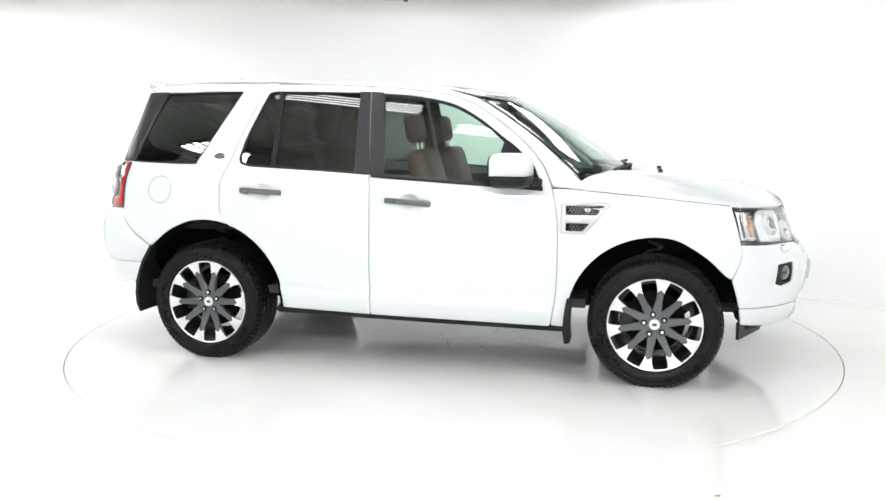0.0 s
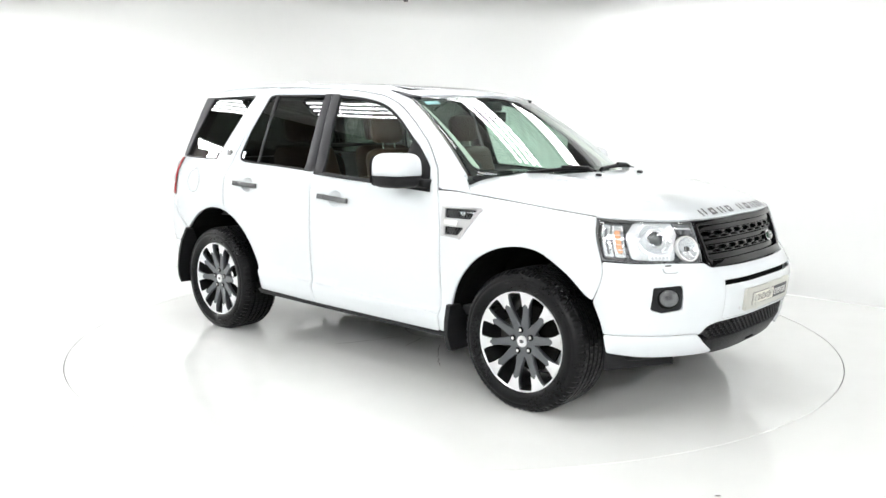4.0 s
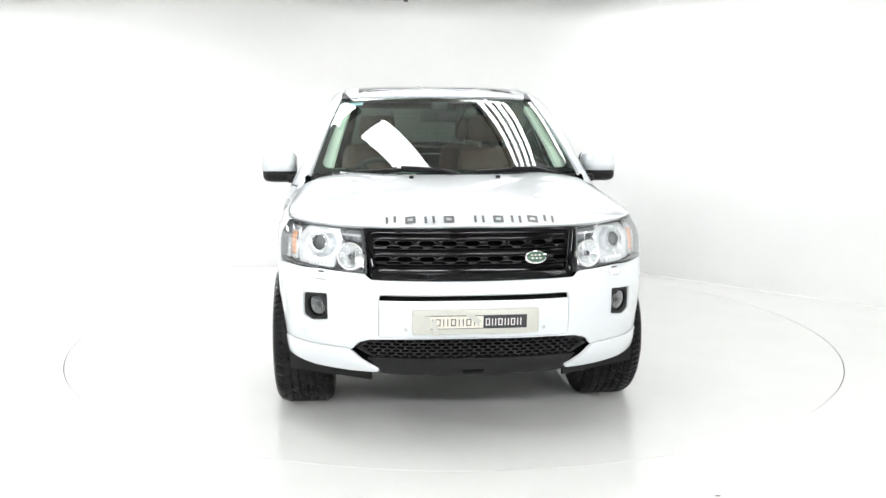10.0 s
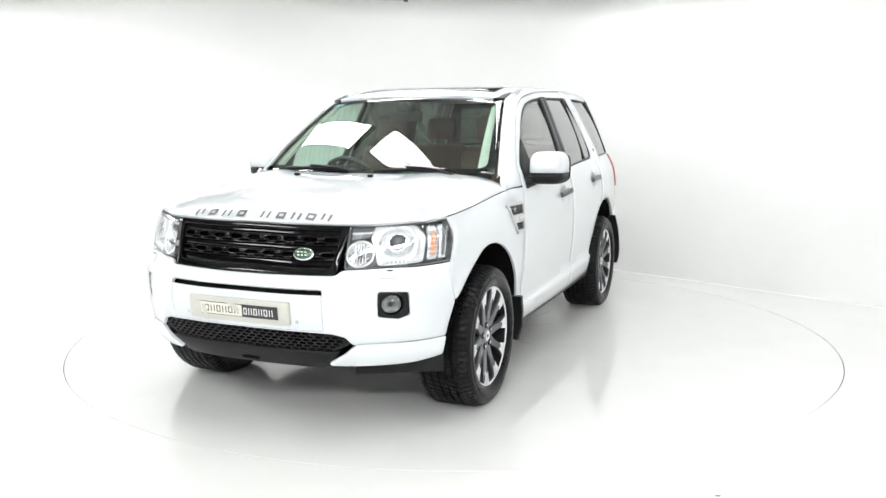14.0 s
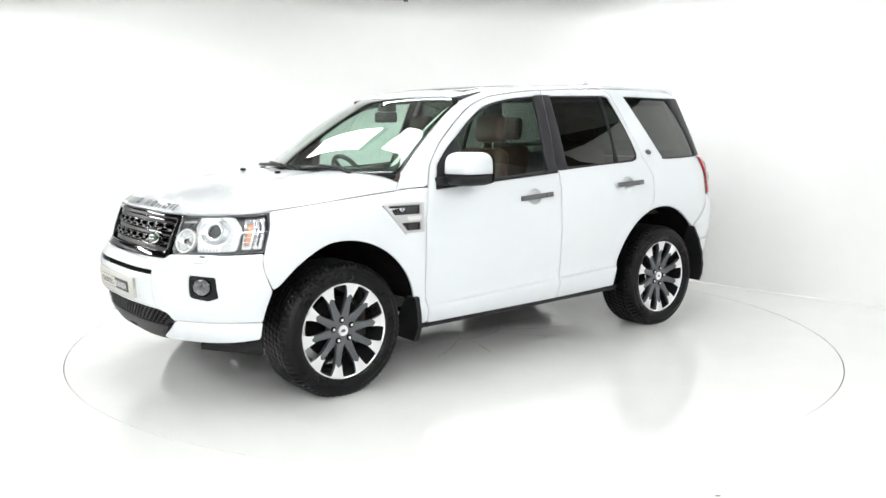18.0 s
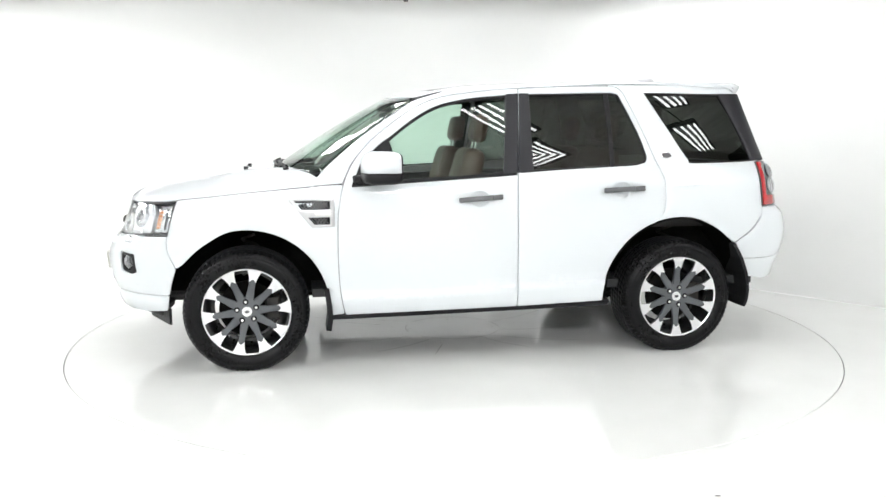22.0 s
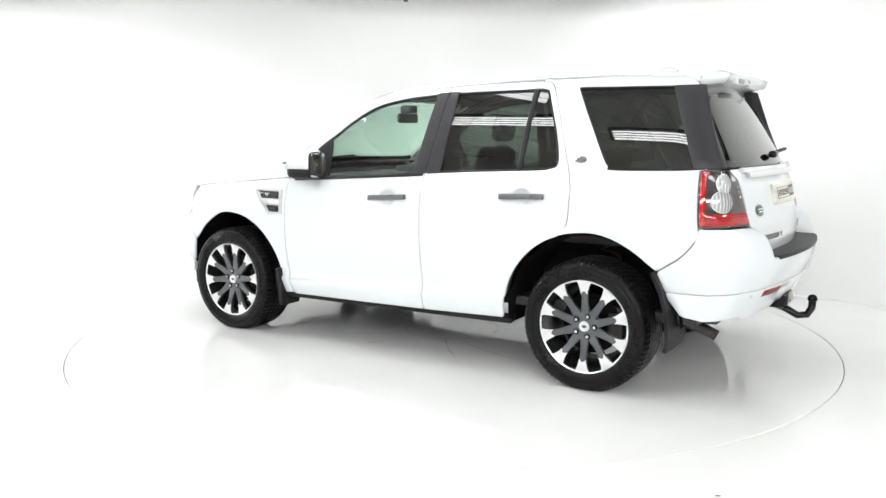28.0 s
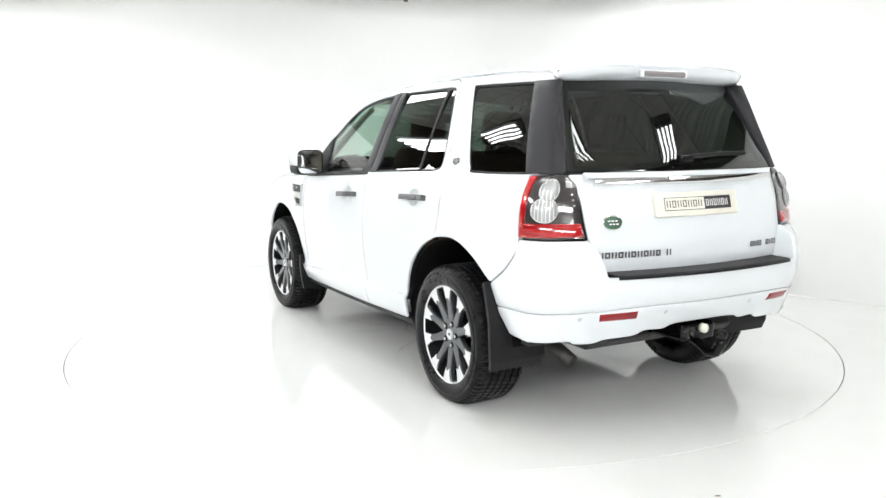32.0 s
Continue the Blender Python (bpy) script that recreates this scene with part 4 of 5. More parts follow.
for side in (1, -1):
    sheet("body_shell", [(1.125, 0.61), (1.17, 0.65), (1.25, 0.72), (1.35, 0.79), (1.5, 0.83), *((u + 0.012, v + 0.012) for u, v in (arch_f(80), arch_f(60), arch_f(40), arch_f(20), arch_f(2))), (HUB_F + 0.487, 0.31), (HUB_R - 0.506, 0.33), *((u - 0.012, v + 0.012) for u, v in (arch_r(175), arch_r(160), arch_r(140), arch_r(120), arch_r(105))), (4.2, 0.85), (4.45, 0.755), (4.52, 0.705), (4.57, 0.652),
                         (4.66, 0.7), (4.75, 0.79), (4.8, 0.88), (4.8, 1.168), (5.0, 1.19), (4.75, 1.63), (4.661, 1.655), (4.267, 1.675), (3.79, 1.67), (3.48, 1.656), (3.18, 1.64), (3.02, 1.629), (2.845, 1.608), (2.704, 1.587), (2.598, 1.556),
                         (2.492, 1.507), (2.355, 1.414), (2.214, 1.303), (2.115, 1.181), (2.066, 1.06), (2.03, 1.04), (1.87, 1.034), (1.105, 0.962), (1.07, 0.772), (1.07, 0.735), (1.1, 0.66)],
          under_skin, SHELL, car, [HOLE_F, HOLE_R, HOLE_Q, oval(2.8815, 0.968, 0.06, 0.05), oval(3.7865, 1.01, 0.06, 0.05)], side=side, lift=-0.0105, thick=0, step=0.1, corner=0.004, roll=0)
    door = sheet("front_door", DOOR_F, flank, PAINT, car, [HOLE_F, oval(2.8815, 0.968, 0.055, 0.045)], side, creases=SILL_CREASES)
    sheet("pillar_trim", [(3.098, 1.592), (3.1768, 1.597), (3.1285, 1.119), (3.038, 1.113)], flank, PILLAR, door, side=side, lift=0.004, thick=0.01, corner=0.003)
    pane = sheet("side_window", HOLE_F, window_at, CLEAR, door, side=side, lift=-0.014, thick=0, edge=0.003, roll=0)
    pane.visible_shadow = False
    sheet("window_seal", [(u, v) for u, v in HOLE_F], flank, TRIM, door, [[(2.31, 1.084), (2.335, 1.29), (2.375, 1.325), (2.508, 1.424), (2.643, 1.497), (2.78, 1.536), (2.951, 1.56), (3.09, 1.572), (3.042, 1.125), (2.774, 1.107)]], side, -0.004, 0.006)
    sheet("mirror_base", [(2.125, 1.056), (2.178, 1.174), (2.286, 1.279), (2.35, 1.325), (2.37, 1.26), (2.4, 1.075)], flank, TRIM, door, side=side, lift=0.002, thick=0.012)
    sheet("belt_seal", [(2.124, 1.06), (3.12, 1.12), (3.12, 1.104), (2.124, 1.044)], flank, TRIM, door, side=side, lift=0.006, thick=0.008, corner=0.004)
    sheet("door_lining", [(2.12, 0.4), (3.1, 0.4), (3.1, 1.09), (2.16, 1.05)], flank, DASH, door, side=side, lift=-0.07, thick=0.03)
    handle(door, side, *HANDLES[0])
    door = sheet("rear_door", DOOR_R, flank, PAINT, car, [HOLE_R, oval(3.7865, 1.01, 0.055, 0.045)], side, creases=SILL_CREASES)
    sheet("pillar_trim", [(3.1812, 1.597), (3.246, 1.598), (3.226, 1.124), (3.1325, 1.119)], flank, PILLAR, door, side=side, lift=0.004, thick=0.01, corner=0.003)
    # Black strip laid in to make the gap between the trims dark.
    sheet("pillar_gap", [(3.165, 1.6), (3.193, 1.6), (3.145, 1.118), (3.117, 1.118)], flank, TRIM, car, side=side, lift=-0.003, thick=0, corner=0, edge=0.002, roll=0)
    sheet("window_bar", [(3.739, 1.606), (3.771, 1.606), (3.754, 1.15), (3.726, 1.149)], flank, TRIM, door, side=side, lift=-0.002, thick=0.01, corner=0.002)
    pane = sheet("side_window", HOLE_R, window_at, PRIVACY, door, side=side, lift=-0.014, thick=0, edge=0.003, roll=0)
    pane.visible_shadow = False
    sheet("window_seal", HOLE_R, flank, TRIM, door, [[(3.236, 1.586), (3.218, 1.136), (3.469, 1.15), (3.895, 1.17), (3.95, 1.182), (3.962, 1.206), (3.92, 1.364), (3.826, 1.59), (3.79, 1.596)]], side, -0.004, 0.006)
    sheet("door_lining", [(3.15, 0.4), (3.66, 0.42), (3.74, 0.66), (3.86, 0.86), (4.02, 1.1), (3.15, 1.09)], flank, DASH, door, side=side, lift=-0.07, thick=0.03)
    handle(door, side, *HANDLES[1])
    wing = sheet("fender", FENDER, flank, PAINT, car, side=side)
    vent(wing, side)
    # Dark strip laid in the bonnet gap in place of its shade.
    sheet("bonnet_gap_shade", [(1.11, 0.971), (1.494, 1.008), (1.866, 1.04), (1.97, 1.05), (2.066, 1.055), (2.064, 1.066), (1.98, 1.061), (1.87, 1.051), (1.49, 1.017), (1.11, 0.984)], flank, TRIM, car, side=side, lift=-0.0035, thick=0, corner=0.001, edge=0.001, roll=0)
    rear = sheet("quarter_panel", QUARTER, flank, PAINT, car, [HOLE_Q] + ([oval(4.487, 1.01, 0.083, 0.083)] if side < 0 else []), side)
    if side < 0:
        sheet("fuel_flap", oval(4.487, 1.01, 0.08, 0.08), flank, PAINT, rear, side=side, corner=0, label="round white fuel flap")
    pane = sheet("quarter_window", HOLE_Q, window_at, PRIVACY, rear, side=side, lift=-0.012, thick=0, roll=0)
    pane.visible_shadow = False
    sheet("window_seal", HOLE_Q, flank, TRIM, rear, [[(u + (4.45 - u) * 0.03, v + (1.39 - v) * 0.045) for u, v in HOLE_Q]], side, -0.002, 0.006)
    badge = dome("oval_badge", flank, 4.105, 1.216, 0.035, 0.021, CHROME, rear, side, 0.002, 0.004, "oval silver and dark badge")
    dome("badge_face", flank, 4.105, 1.216, 0.029, 0.016, DARKBADGE, badge, side, 0.0045, 0.003)
    sheet("rear_pillar_trim", [(4.559, 1.606), (4.8, 1.607), (5.118, 1.608), (5.072, 1.184), (4.97, 1.182), (4.733, 1.18)], flank, PILLAR, car, side=side, lift=0.003, thick=0.012)
    sheet("roof_rail", [(0.0, 0.002), (0.2 * 16, 0.002), (0.2 * 16, 0.147), (0.0, 0.147)], rail_at, PAINT, car, side=side, step=0.06, thick=0.02, corner=0.002, roll=0.001)
    sheet("roof_trim", [(0.33, 0.548), (0.285, 0.606), (0.13, 0.603), (0.13, 0.588)], roof_at, PILLAR, car, side=side, lift=0.005, thick=0.012, corner=0.004)
    sheet("sill", [(2.0, 0.283), (2.07, 0.281), (3.71, 0.315), (3.73, 0.31), (3.72, 0.281), (2.0, 0.252)], flank, TRIM, car, side=side, lift=-0.004, thick=0.05, corner=0.006)
    headlight(side)
    fog_lamp(side)
    tail_light(side)
    mirror_unit(side)
    dome("parking_sensor", flank, 0.31, 0.53, 0.0085, 0.0085, SILVER, car, side, 0.002, 0.002, n=14, rings=2)
    dome("parking_sensor", flank, 0.85, 0.485, 0.0085, 0.0085, PAINT, car, side, 0.003, 0.002, n=14, rings=2)
    dome("parking_sensor", flank, 5.104, 0.547, 0.01, 0.01, SILVER, car, side, 0.003, 0.002, n=14, rings=2)
    dome("parking_sensor", flank, 5.535, 0.56, 0.01, 0.01, SILVER, car, side, 0.003, 0.002, n=14, rings=2)
    sheet("rear_reflector", [(5.19, 0.57), (5.378, 0.576), (5.386, 0.538), (5.2, 0.534)], flank, DEEPRED, car, side=side, lift=0.004, thick=0.006, corner=0.004, label="red bumper reflector")
    # mud flaps, arch liners and the deflector before the front wheel
    strip("mud_flap", [[(x, side * (y0 + (y1 - y0) * k / 4), z) for k in range(5)] for x, z, y0, y1 in
                       ((-1.705, 0.665, 0.86, 0.912), (-1.755, 0.57, 0.8, 0.925), (-1.79, 0.47, 0.68, 0.93), (-1.802, 0.37, 0.63, 0.935), (-1.8, 0.3, 0.62, 0.93), (-1.785, 0.25, 0.63, 0.92))], TRIM, car, "black rubber mud flap", 0.02)
    strip("mud_flap", [[(x, side * (y0 + (y1 - y0) * k / 4), z) for k in range(5)] for x, z, y0, y1 in
                       ((0.885, 0.45, 0.84, 0.922), (0.872, 0.36, 0.76, 0.925), (0.865, 0.28, 0.72, 0.92), (0.875, 0.2, 0.74, 0.9))], TRIM, car, "black rubber mud flap", 0.03)
    strip("wheel_deflector", [[(1.93 - 0.42 * (y - 0.45), side * y, top + (0.237 + 0.05 * (y - 0.45) - top) * k) for y in (0.45, 0.56, 0.67, 0.76, 0.83)] for k, top in ((0.0, 0.35), (0.5, 0.35), (1.0, 0.35))], TRIM, car, thick=0.015)
    for hx in (1.33, -1.345):
        bm = bmesh.new()
        rows = []
        for i in range(25):
            a = math.radians((6 if hx > 0 else -8) + (176 if hx > 0 else 186) * i / 24)
            px, pz = hx + 0.485 * math.cos(a), 0.352 + 0.47 * math.sin(a)
            wide = flank(at_x(px), max(pz, 0.3))[1] - 0.022
            rows.append([bm.verts.new((px, side * y, pz)) for y in (0.5, 0.7, wide)])
        for a, b in zip(rows, rows[1:]):
            for k in (0, 1):
                bm.faces.new((a[k], a[k + 1], b[k + 1], b[k]))
        bm.faces.new([r[0] for r in rows])
        part("arch_liner", bm, LINER, car)
        coil = [(hx + 0.05 * math.cos(k * 0.7) - 0.02, side * (0.6 + 0.05 * math.sin(k * 0.7)), 0.5 + 0.012 * k) for k in range(22)]
        part("coil_spring", tube_along(coil, 0.009, 6), STEELDARK, car)

# -- nose
bumper = sheet("front_bumper", mirrored([(0.0001, 0.73), (0.462, 0.735), (0.489, 0.757), (0.716, 0.767), (0.845, 0.766), (1.05, 0.774), (1.055, 0.728), (1.085, 0.66), (1.119, 0.582), (1.085, 0.491), (1.066, 0.43), (0.877, 0.43), (0.62, 0.432), (0.566, 0.428),
                                        (0.475, 0.478), (0.0001, 0.486)]), flank, PAINT, car,
               [FOG, [(-u, v) for u, v in FOG], [(-0.426, 0.678), (0.426, 0.678), (0.436, 0.491), (-0.436, 0.491)]])
for side in (1, -1):
    sheet("bumper_lip", [(1.065, 0.427), (0.877, 0.427), (0.62, 0.429), (0.575, 0.42), (0.52, 0.378), (0.436, 0.33), (0.45, 0.32), (0.612, 0.32), (0.88, 0.325), (1.04, 0.34)], flank, PAINT, car, side=side, lift=0.003)
    sheet("valance", [(0.42, 0.33), (0.98, 0.335), (0.9, 0.262), (0.44, 0.28)], flank, TRIM, car, side=side, lift=-0.045, thick=0.1)
sheet("plate_panel", mirrored([(0.4255, 0.655), (0.4355, 0.4915)]), flank, PAINT, bumper, lift=-0.001, corner=0.004)
sheet("bumper_slot", mirrored([(0.424, 0.685), (0.424, 0.648)]), flank, LINER, bumper, lift=-0.035, thick=0)

grille = sheet("grille", mirrored([(0.495, 0.951), (0.46, 0.738)]), flank, GLOSS, car, [mirrored([(0.462, 0.928), (0.432, 0.766)])], lift=-0.004, thick=0.04, corner=0.02, label="gloss black radiator grille")
sheet("grille_back", mirrored([(0.48, 0.942), (0.45, 0.752)]), flank, LINER, grille, lift=-0.07, thick=0)
for z0, z1 in ((0.904, 0.93), (0.838, 0.863), (0.764, 0.795)):
    sheet("grille_bar", mirrored([(0.464, z1), (0.46, z0)]), flank, BANDBLACK, grille, lift=-0.012 if z1 > 0.9 else -0.02, thick=0.03, corner=0.003)
for zt in (0.904, 0.837):
    holes = [hexagon(-0.408 + 0.102 * k, zt - 0.0145, 0.041, 0.0095) for k in range(9)]
    holes += [[(c - 0.036, zt - 0.034), (c + 0.036, zt - 0.034), (c + 0.022, zt - 0.0262), (c - 0.022, zt - 0.0262)] for c in (-0.357 + 0.102 * k for k in range(8))]
    sheet("grille_band", mirrored([(0.462, zt), (0.456, zt - 0.04)]), flank, BANDBLACK, grille, holes, lift=-0.014, thick=0.02, corner=0.004, edge=0.002)
    for k in range(8):
        u = -0.357 + 0.102 * k
        sheet("band_web", [(u - 0.02, zt - 0.016), (u + 0.02, zt - 0.016), (u + 0.016, zt - 0.012), (u - 0.016, zt - 0.012)], flank, GLOSS, grille, lift=-0.01, thick=0.008, corner=0.001, edge=0.001)
emblem = dome("oval_emblem", flank, 0.288, 0.824, 0.052, 0.028, CHROME, grille, 1, -0.008, 0.01, "oval green emblem with silver rim")
dome("emblem_face", flank, 0.288, 0.824, 0.045, 0.023, GREEN, emblem, 1, 0.0, 0.006)
for k in range(3):
    sheet("emblem_bar", [(0.261 + 0.018 * k, 0.829), (0.271 + 0.018 * k, 0.829), (0.271 + 0.018 * k, 0.833), (0.261 + 0.018 * k, 0.833)], flank, PALEINK, emblem, lift=0.006, thick=0.003, corner=0, edge=0.001, roll=0)
    sheet("emblem_bar", [(0.265 + 0.018 * k, 0.816), (0.275 + 0.018 * k, 0.816), (0.275 + 0.018 * k, 0.82), (0.265 + 0.018 * k, 0.82)], flank, PALEINK, emblem, lift=0.006, thick=0.003, corner=0, edge=0.001, roll=0)

cells = []
for r in range(6):
    v = 0.4665 - 0.0155 * r
    wide = 0.472 + (0.478 - v) / 0.052 * 0.09 if v > 0.426 else 0.562 - (0.426 - v) / 0.046 * 0.1
    for c in range(-14, 15):
        u = (c + 0.5 * (r % 2)) * 0.042
        if abs(u) < wide - 0.032:
            cells.append(hexagon(u, v, 0.0185, 0.0062))
lower = sheet("lower_grille", mirrored([(0.472, 0.478), (0.562, 0.426), (0.46, 0.38)]), flank, TRIM, car, cells, lift=-0.02, thick=0.02, corner=0.004, edge=0.0015, label="black honeycomb lower grille")
sheet("grille_back", mirrored([(0.46, 0.474), (0.545, 0.426), (0.45, 0.384)]), flank, LINER, lower, lift=-0.07, thick=0)
sheet("skid_panel", mirrored([(0.5, 0.385), (0.43, 0.325), (0.37, 0.295)]), flank, TRIM, car, lift=-0.012, thick=0.03)
sheet("skid_slot", mirrored([(0.05, 0.322), (0.045, 0.308)]), flank, LINER, car, lift=-0.008, thick=0.01, corner=0.006)


def bars(shape, u, v, w, h, k, stroke, material, parent, lift, name="print_bar"):
    """Plain upright and level bars in place of one character."""
    runs = [(u, u + stroke, v, v + h), (u + w - stroke, u + w, v, v + h)]
    if k % 2:
        runs += [(u + stroke, u + w - stroke, v, v + stroke * 0.9), (u + stroke, u + w - stroke, v + h - stroke * 0.9, v + h)]
    for a, b, c, d in runs:
        sheet(name, [(a, c), (b, c), (b, d), (a, d)], shape, material, parent, lift=lift, thick=0.001, corner=0, edge=min(0.0008, stroke * 0.2), roll=0, step=0.1)


def number_plate(name, shape, s0, s1, z0, z1, label, taped):
    """Show plate: pale field with dark bars beside a dark field with pale bars."""
    w, h = s1 - s0, z1 - z0
    plate = sheet(name, [(s0, z0), (s1, z0), (s1, z1), (s0, z1)], shape, PLATE if taped else CREAM, car, lift=0.016, thick=0.014, corner=0.012, label=label)
    a0, a1, b0, b1 = s0 + w * 0.1, s1 - w * 0.1, z0 + h * 0.24, z1 - h * 0.22
    mid = a0 + (a1 - a0) * 0.57
    sheet("print_frame", [(a0, b0), (a1, b0), (a1, b1), (a0, b1)], shape, INK, plate, lift=0.0175, thick=0.001, corner=0, edge=0.001, roll=0)
    sheet("pale_field", [(a0 + 0.003, b0 + 0.003), (mid, b0 + 0.003), (mid, b1 - 0.003), (a0 + 0.003, b1 - 0.003)], shape, CREAM, plate, lift=0.0185, thick=0.001, corner=0, edge=0.001, roll=0)
    for lo, hi, n, mat in ((a0 + 0.012, mid - 0.008, 7, INK), (mid + 0.01, a1 - 0.016, 6, PALEINK)):
        p = (hi - lo) / n
        for k in range(n):
            u = lo + p * k
            q = (b1 - b0) * 0.24
            bars(shape, u, b0 + q, p * 0.66, b1 - b0 - 2 * q, k + (n == 6), 0.0042, mat, plate, 0.0198)
    if taped:
        for u, v, a in ((s0 + w * 0.12, z0 + h * 0.45, 0.0), (s0 + w * 0.18, z0 + h * 0.3, 0.2), (s0 + w * 0.48, z0 + h * 0.68, 0.9)):
            c, s_ = math.cos(a), math.sin(a)
            sheet("tape", [(u + x * c - y * s_, v + x * s_ + y * c) for x, y in ((-0.012, -0.035), (0.012, -0.035), (0.012, 0.035), (-0.012, 0.035))], shape, PLATE, plate, lift=0.0212, thick=0.0006, corner=0.002, edge=0.001, roll=0)
    return plate


# the front plate reads from the car's right to its left
number_plate("front_plate", flank, -0.28, 0.28, 0.513, 0.62, "grey show plate with taped print", True)
number_plate("rear_plate", lambda u, v: gate_skin(u, v), END - 0.27, END + 0.262, 0.977, 1.086, "cream show plate with dark print", False)

BONNET = [(p[0] - 0.002, p[1] - 0.003 if p[1] > 0.01 else 0.0001) for p in HOOD_EDGE] + [(0.93, 0.845), (0.894, 0.79), (0.945, 0.7), (1.04, 0.54), (1.132, 0.3), (1.168, 0.0001)]
bonnet = sheet("bonnet", half_y(BONNET)[::-1], hood_at, PAINT, car, thick=0.012, step=0.06, corner=0.006)
for k, u in enumerate((-0.355, -0.27, -0.185, -0.1, 0.035, 0.12, 0.2, 0.275, 0.35)):
    x0 = along([(p[1], p[0]) for p in HOOD_EDGE[:20]], abs(u)) - 0.048
    bars(lambda a, b: hood_at(b, a), u - 0.021, x0, 0.046, 0.034, k, 0.011, LETTER, bonnet, -0.004, "letter_bar")
for side in (1, -1):
    jet = part("washer_nozzle", box(1.33, 1.36, -0.012, 0.012, 0, 0.016, 0.005, 2), TRIM, bonnet, smooth=True)
    jet.location = (0, 0.226 * side, hood_at(1.345, 0.226)[2] - 0.002)

# -- glass and roof
screen = sheet("windscreen", mirrored([(0.98, 0.0), (0.98, 0.99)]), screen_at, SCREEN, car, thick=0, step=0.08)
screen.visible_shadow = False
sheet("screen_border", mirrored([(0.985, 0.0), (0.985, 0.995)]), screen_at, GLOSS, screen, [mirrored([(0.9, 0.07), (0.935, 0.11), (0.955, 0.94), (0.92, 0.982)])], lift=-0.004, thick=0, step=0.1, corner=0.03)
for side in (1, -1):
    sheet("pillar_lining", [(0.9, 0.06), (0.965, 0.1), (0.965, 0.93), (0.93, 0.975), (0.895, 0.93), (0.875, 0.12)], screen_at, PALETRIM, car, side=side, lift=-0.03, thick=0.02, step=0.1, label="pale cloth screen pillar lining")
sheet("tax_sticker", [(-0.9, 0.9), (-0.76, 0.9), (-0.76, 0.95), (-0.9, 0.95)], screen_at, STICKER, screen, lift=-0.007, thick=0, corner=0.01)
sheet("scuttle", mirrored([(0.9, -0.07), (0.97, -0.02), (0.97, 0.01)]), screen_at, TRIM, car, lift=-0.012, thick=0.01, step=0.08)
for y0, y1, x0, x1 in ((-0.52, -0.02, 1.085, 1.15), (0.14, 0.53, 1.14, 1.085)):
    wiper = part("wiper", tube_along([(x0, y0, 1.147), ((x0 + x1) / 2 + 0.008, (y0 + y1) / 2, 1.158), (x1, y1, 1.153)], 0.011, 8), TRIM, car, "black windscreen wiper")
    part("wiper_arm", tube_along([(x1 + 0.005, y1 + 0.05, 1.135), (x1 + 0.02, y1 - 0.04, 1.162), ((x0 + x1) / 2 + 0.02, (y0 + y1) / 2, 1.172)], 0.009, 8), TRIM, wiper)
    part("wiper_hub", rod((x1 + 0.005, y1 + 0.05, 1.1), (x1 + 0.005, y1 + 0.05, 1.145), 0.018, 14), TRIM, wiper, smooth=True)
GLASS1 = [(0.19, -0.5), (0.19, 0.5), (-0.4, 0.49), (-0.4, -0.49)]
GLASS2 = [(-0.46, -0.43), (-0.46, 0.43), (-1.05, 0.43), (-1.05, -0.43)]
roof = sheet("roof", list(reversed([(0.42, 0.0), (0.4, 0.25), (0.29, 0.56), (0.24, 0.586), (-1.7, 0.586), (-1.78, 0.5), (-1.78, -0.5), (-1.7, -0.586), (0.24, -0.586), (0.29, -0.56), (0.4, -0.25)])), roof_at, PAINT, car, [GLASS1, GLASS2], step=0.08)
for g in (GLASS1, GLASS2):
    sheet("sunroof_glass", [(x * 1.0 + (0.003 if x < -0.43 else 0), y * 0.99) for x, y in g], roof_at, GLOSS, roof, lift=-0.001 if g is GLASS1 else -0.004, thick=0.03, step=0.1, corner=0.04, label="black glass sunroof panel")
sheet("headliner", [(0.25, -0.55), (0.25, 0.55), (-1.7, 0.55), (-1.7, -0.55)], roof_at, HEADLINER, car, lift=-0.05, thick=0, step=0.15)
fin = ball((-1.45, 0, 1.718), 0.07, 0.028, 0.026, 16, 8)
part("aerial_fin", fin, SILVER, car, smooth=True)

# -- tail
sheet("gate_surround", mirrored_end([(5.05, 1.63), (5.03, 1.17)]), rear_glass, TRIM, car, [mirrored_end([(5.175, 1.575), (5.14, 1.215)])], lift=-0.03, thick=0, step=0.1)
gate = sheet("tailgate", mirrored_end(GATE_LOW), gate_skin, PAINT, car, label="white tailgate")
sheet("rear_window", mirrored_end([(5.119, 1.625), (5.078, 1.188)]), rear_glass, PRIVACY, gate, lift=-0.002, thick=0, step=0.08).visible_shadow = False
sheet("window_border", mirrored_end([(5.122, 1.628), (5.075, 1.186)]), rear_glass, TRIM, gate, [mirrored_end([(5.175, 1.575), (5.14, 1.215)])], lift=-0.005, thick=0.01, corner=0.02)
chrome = sheet("chrome_strip", mirrored_end([(5.235, 1.153), (5.225, 1.125)]), gate_skin, CHROME, gate, lift=0.026, thick=0.03, corner=0.004, label="wide chrome strip over the plate")
sheet("strip_cover", mirrored_end([(5.16, 1.176), (5.19, 1.153)]), gate_skin, PAINT, gate, lift=0.024, thick=0.03, corner=0.006)
badge = dome("oval_emblem", gate_skin, 5.311, 0.963, 0.052, 0.034, CHROME, gate, 1, 0.002, 0.008, "oval green emblem with silver rim")
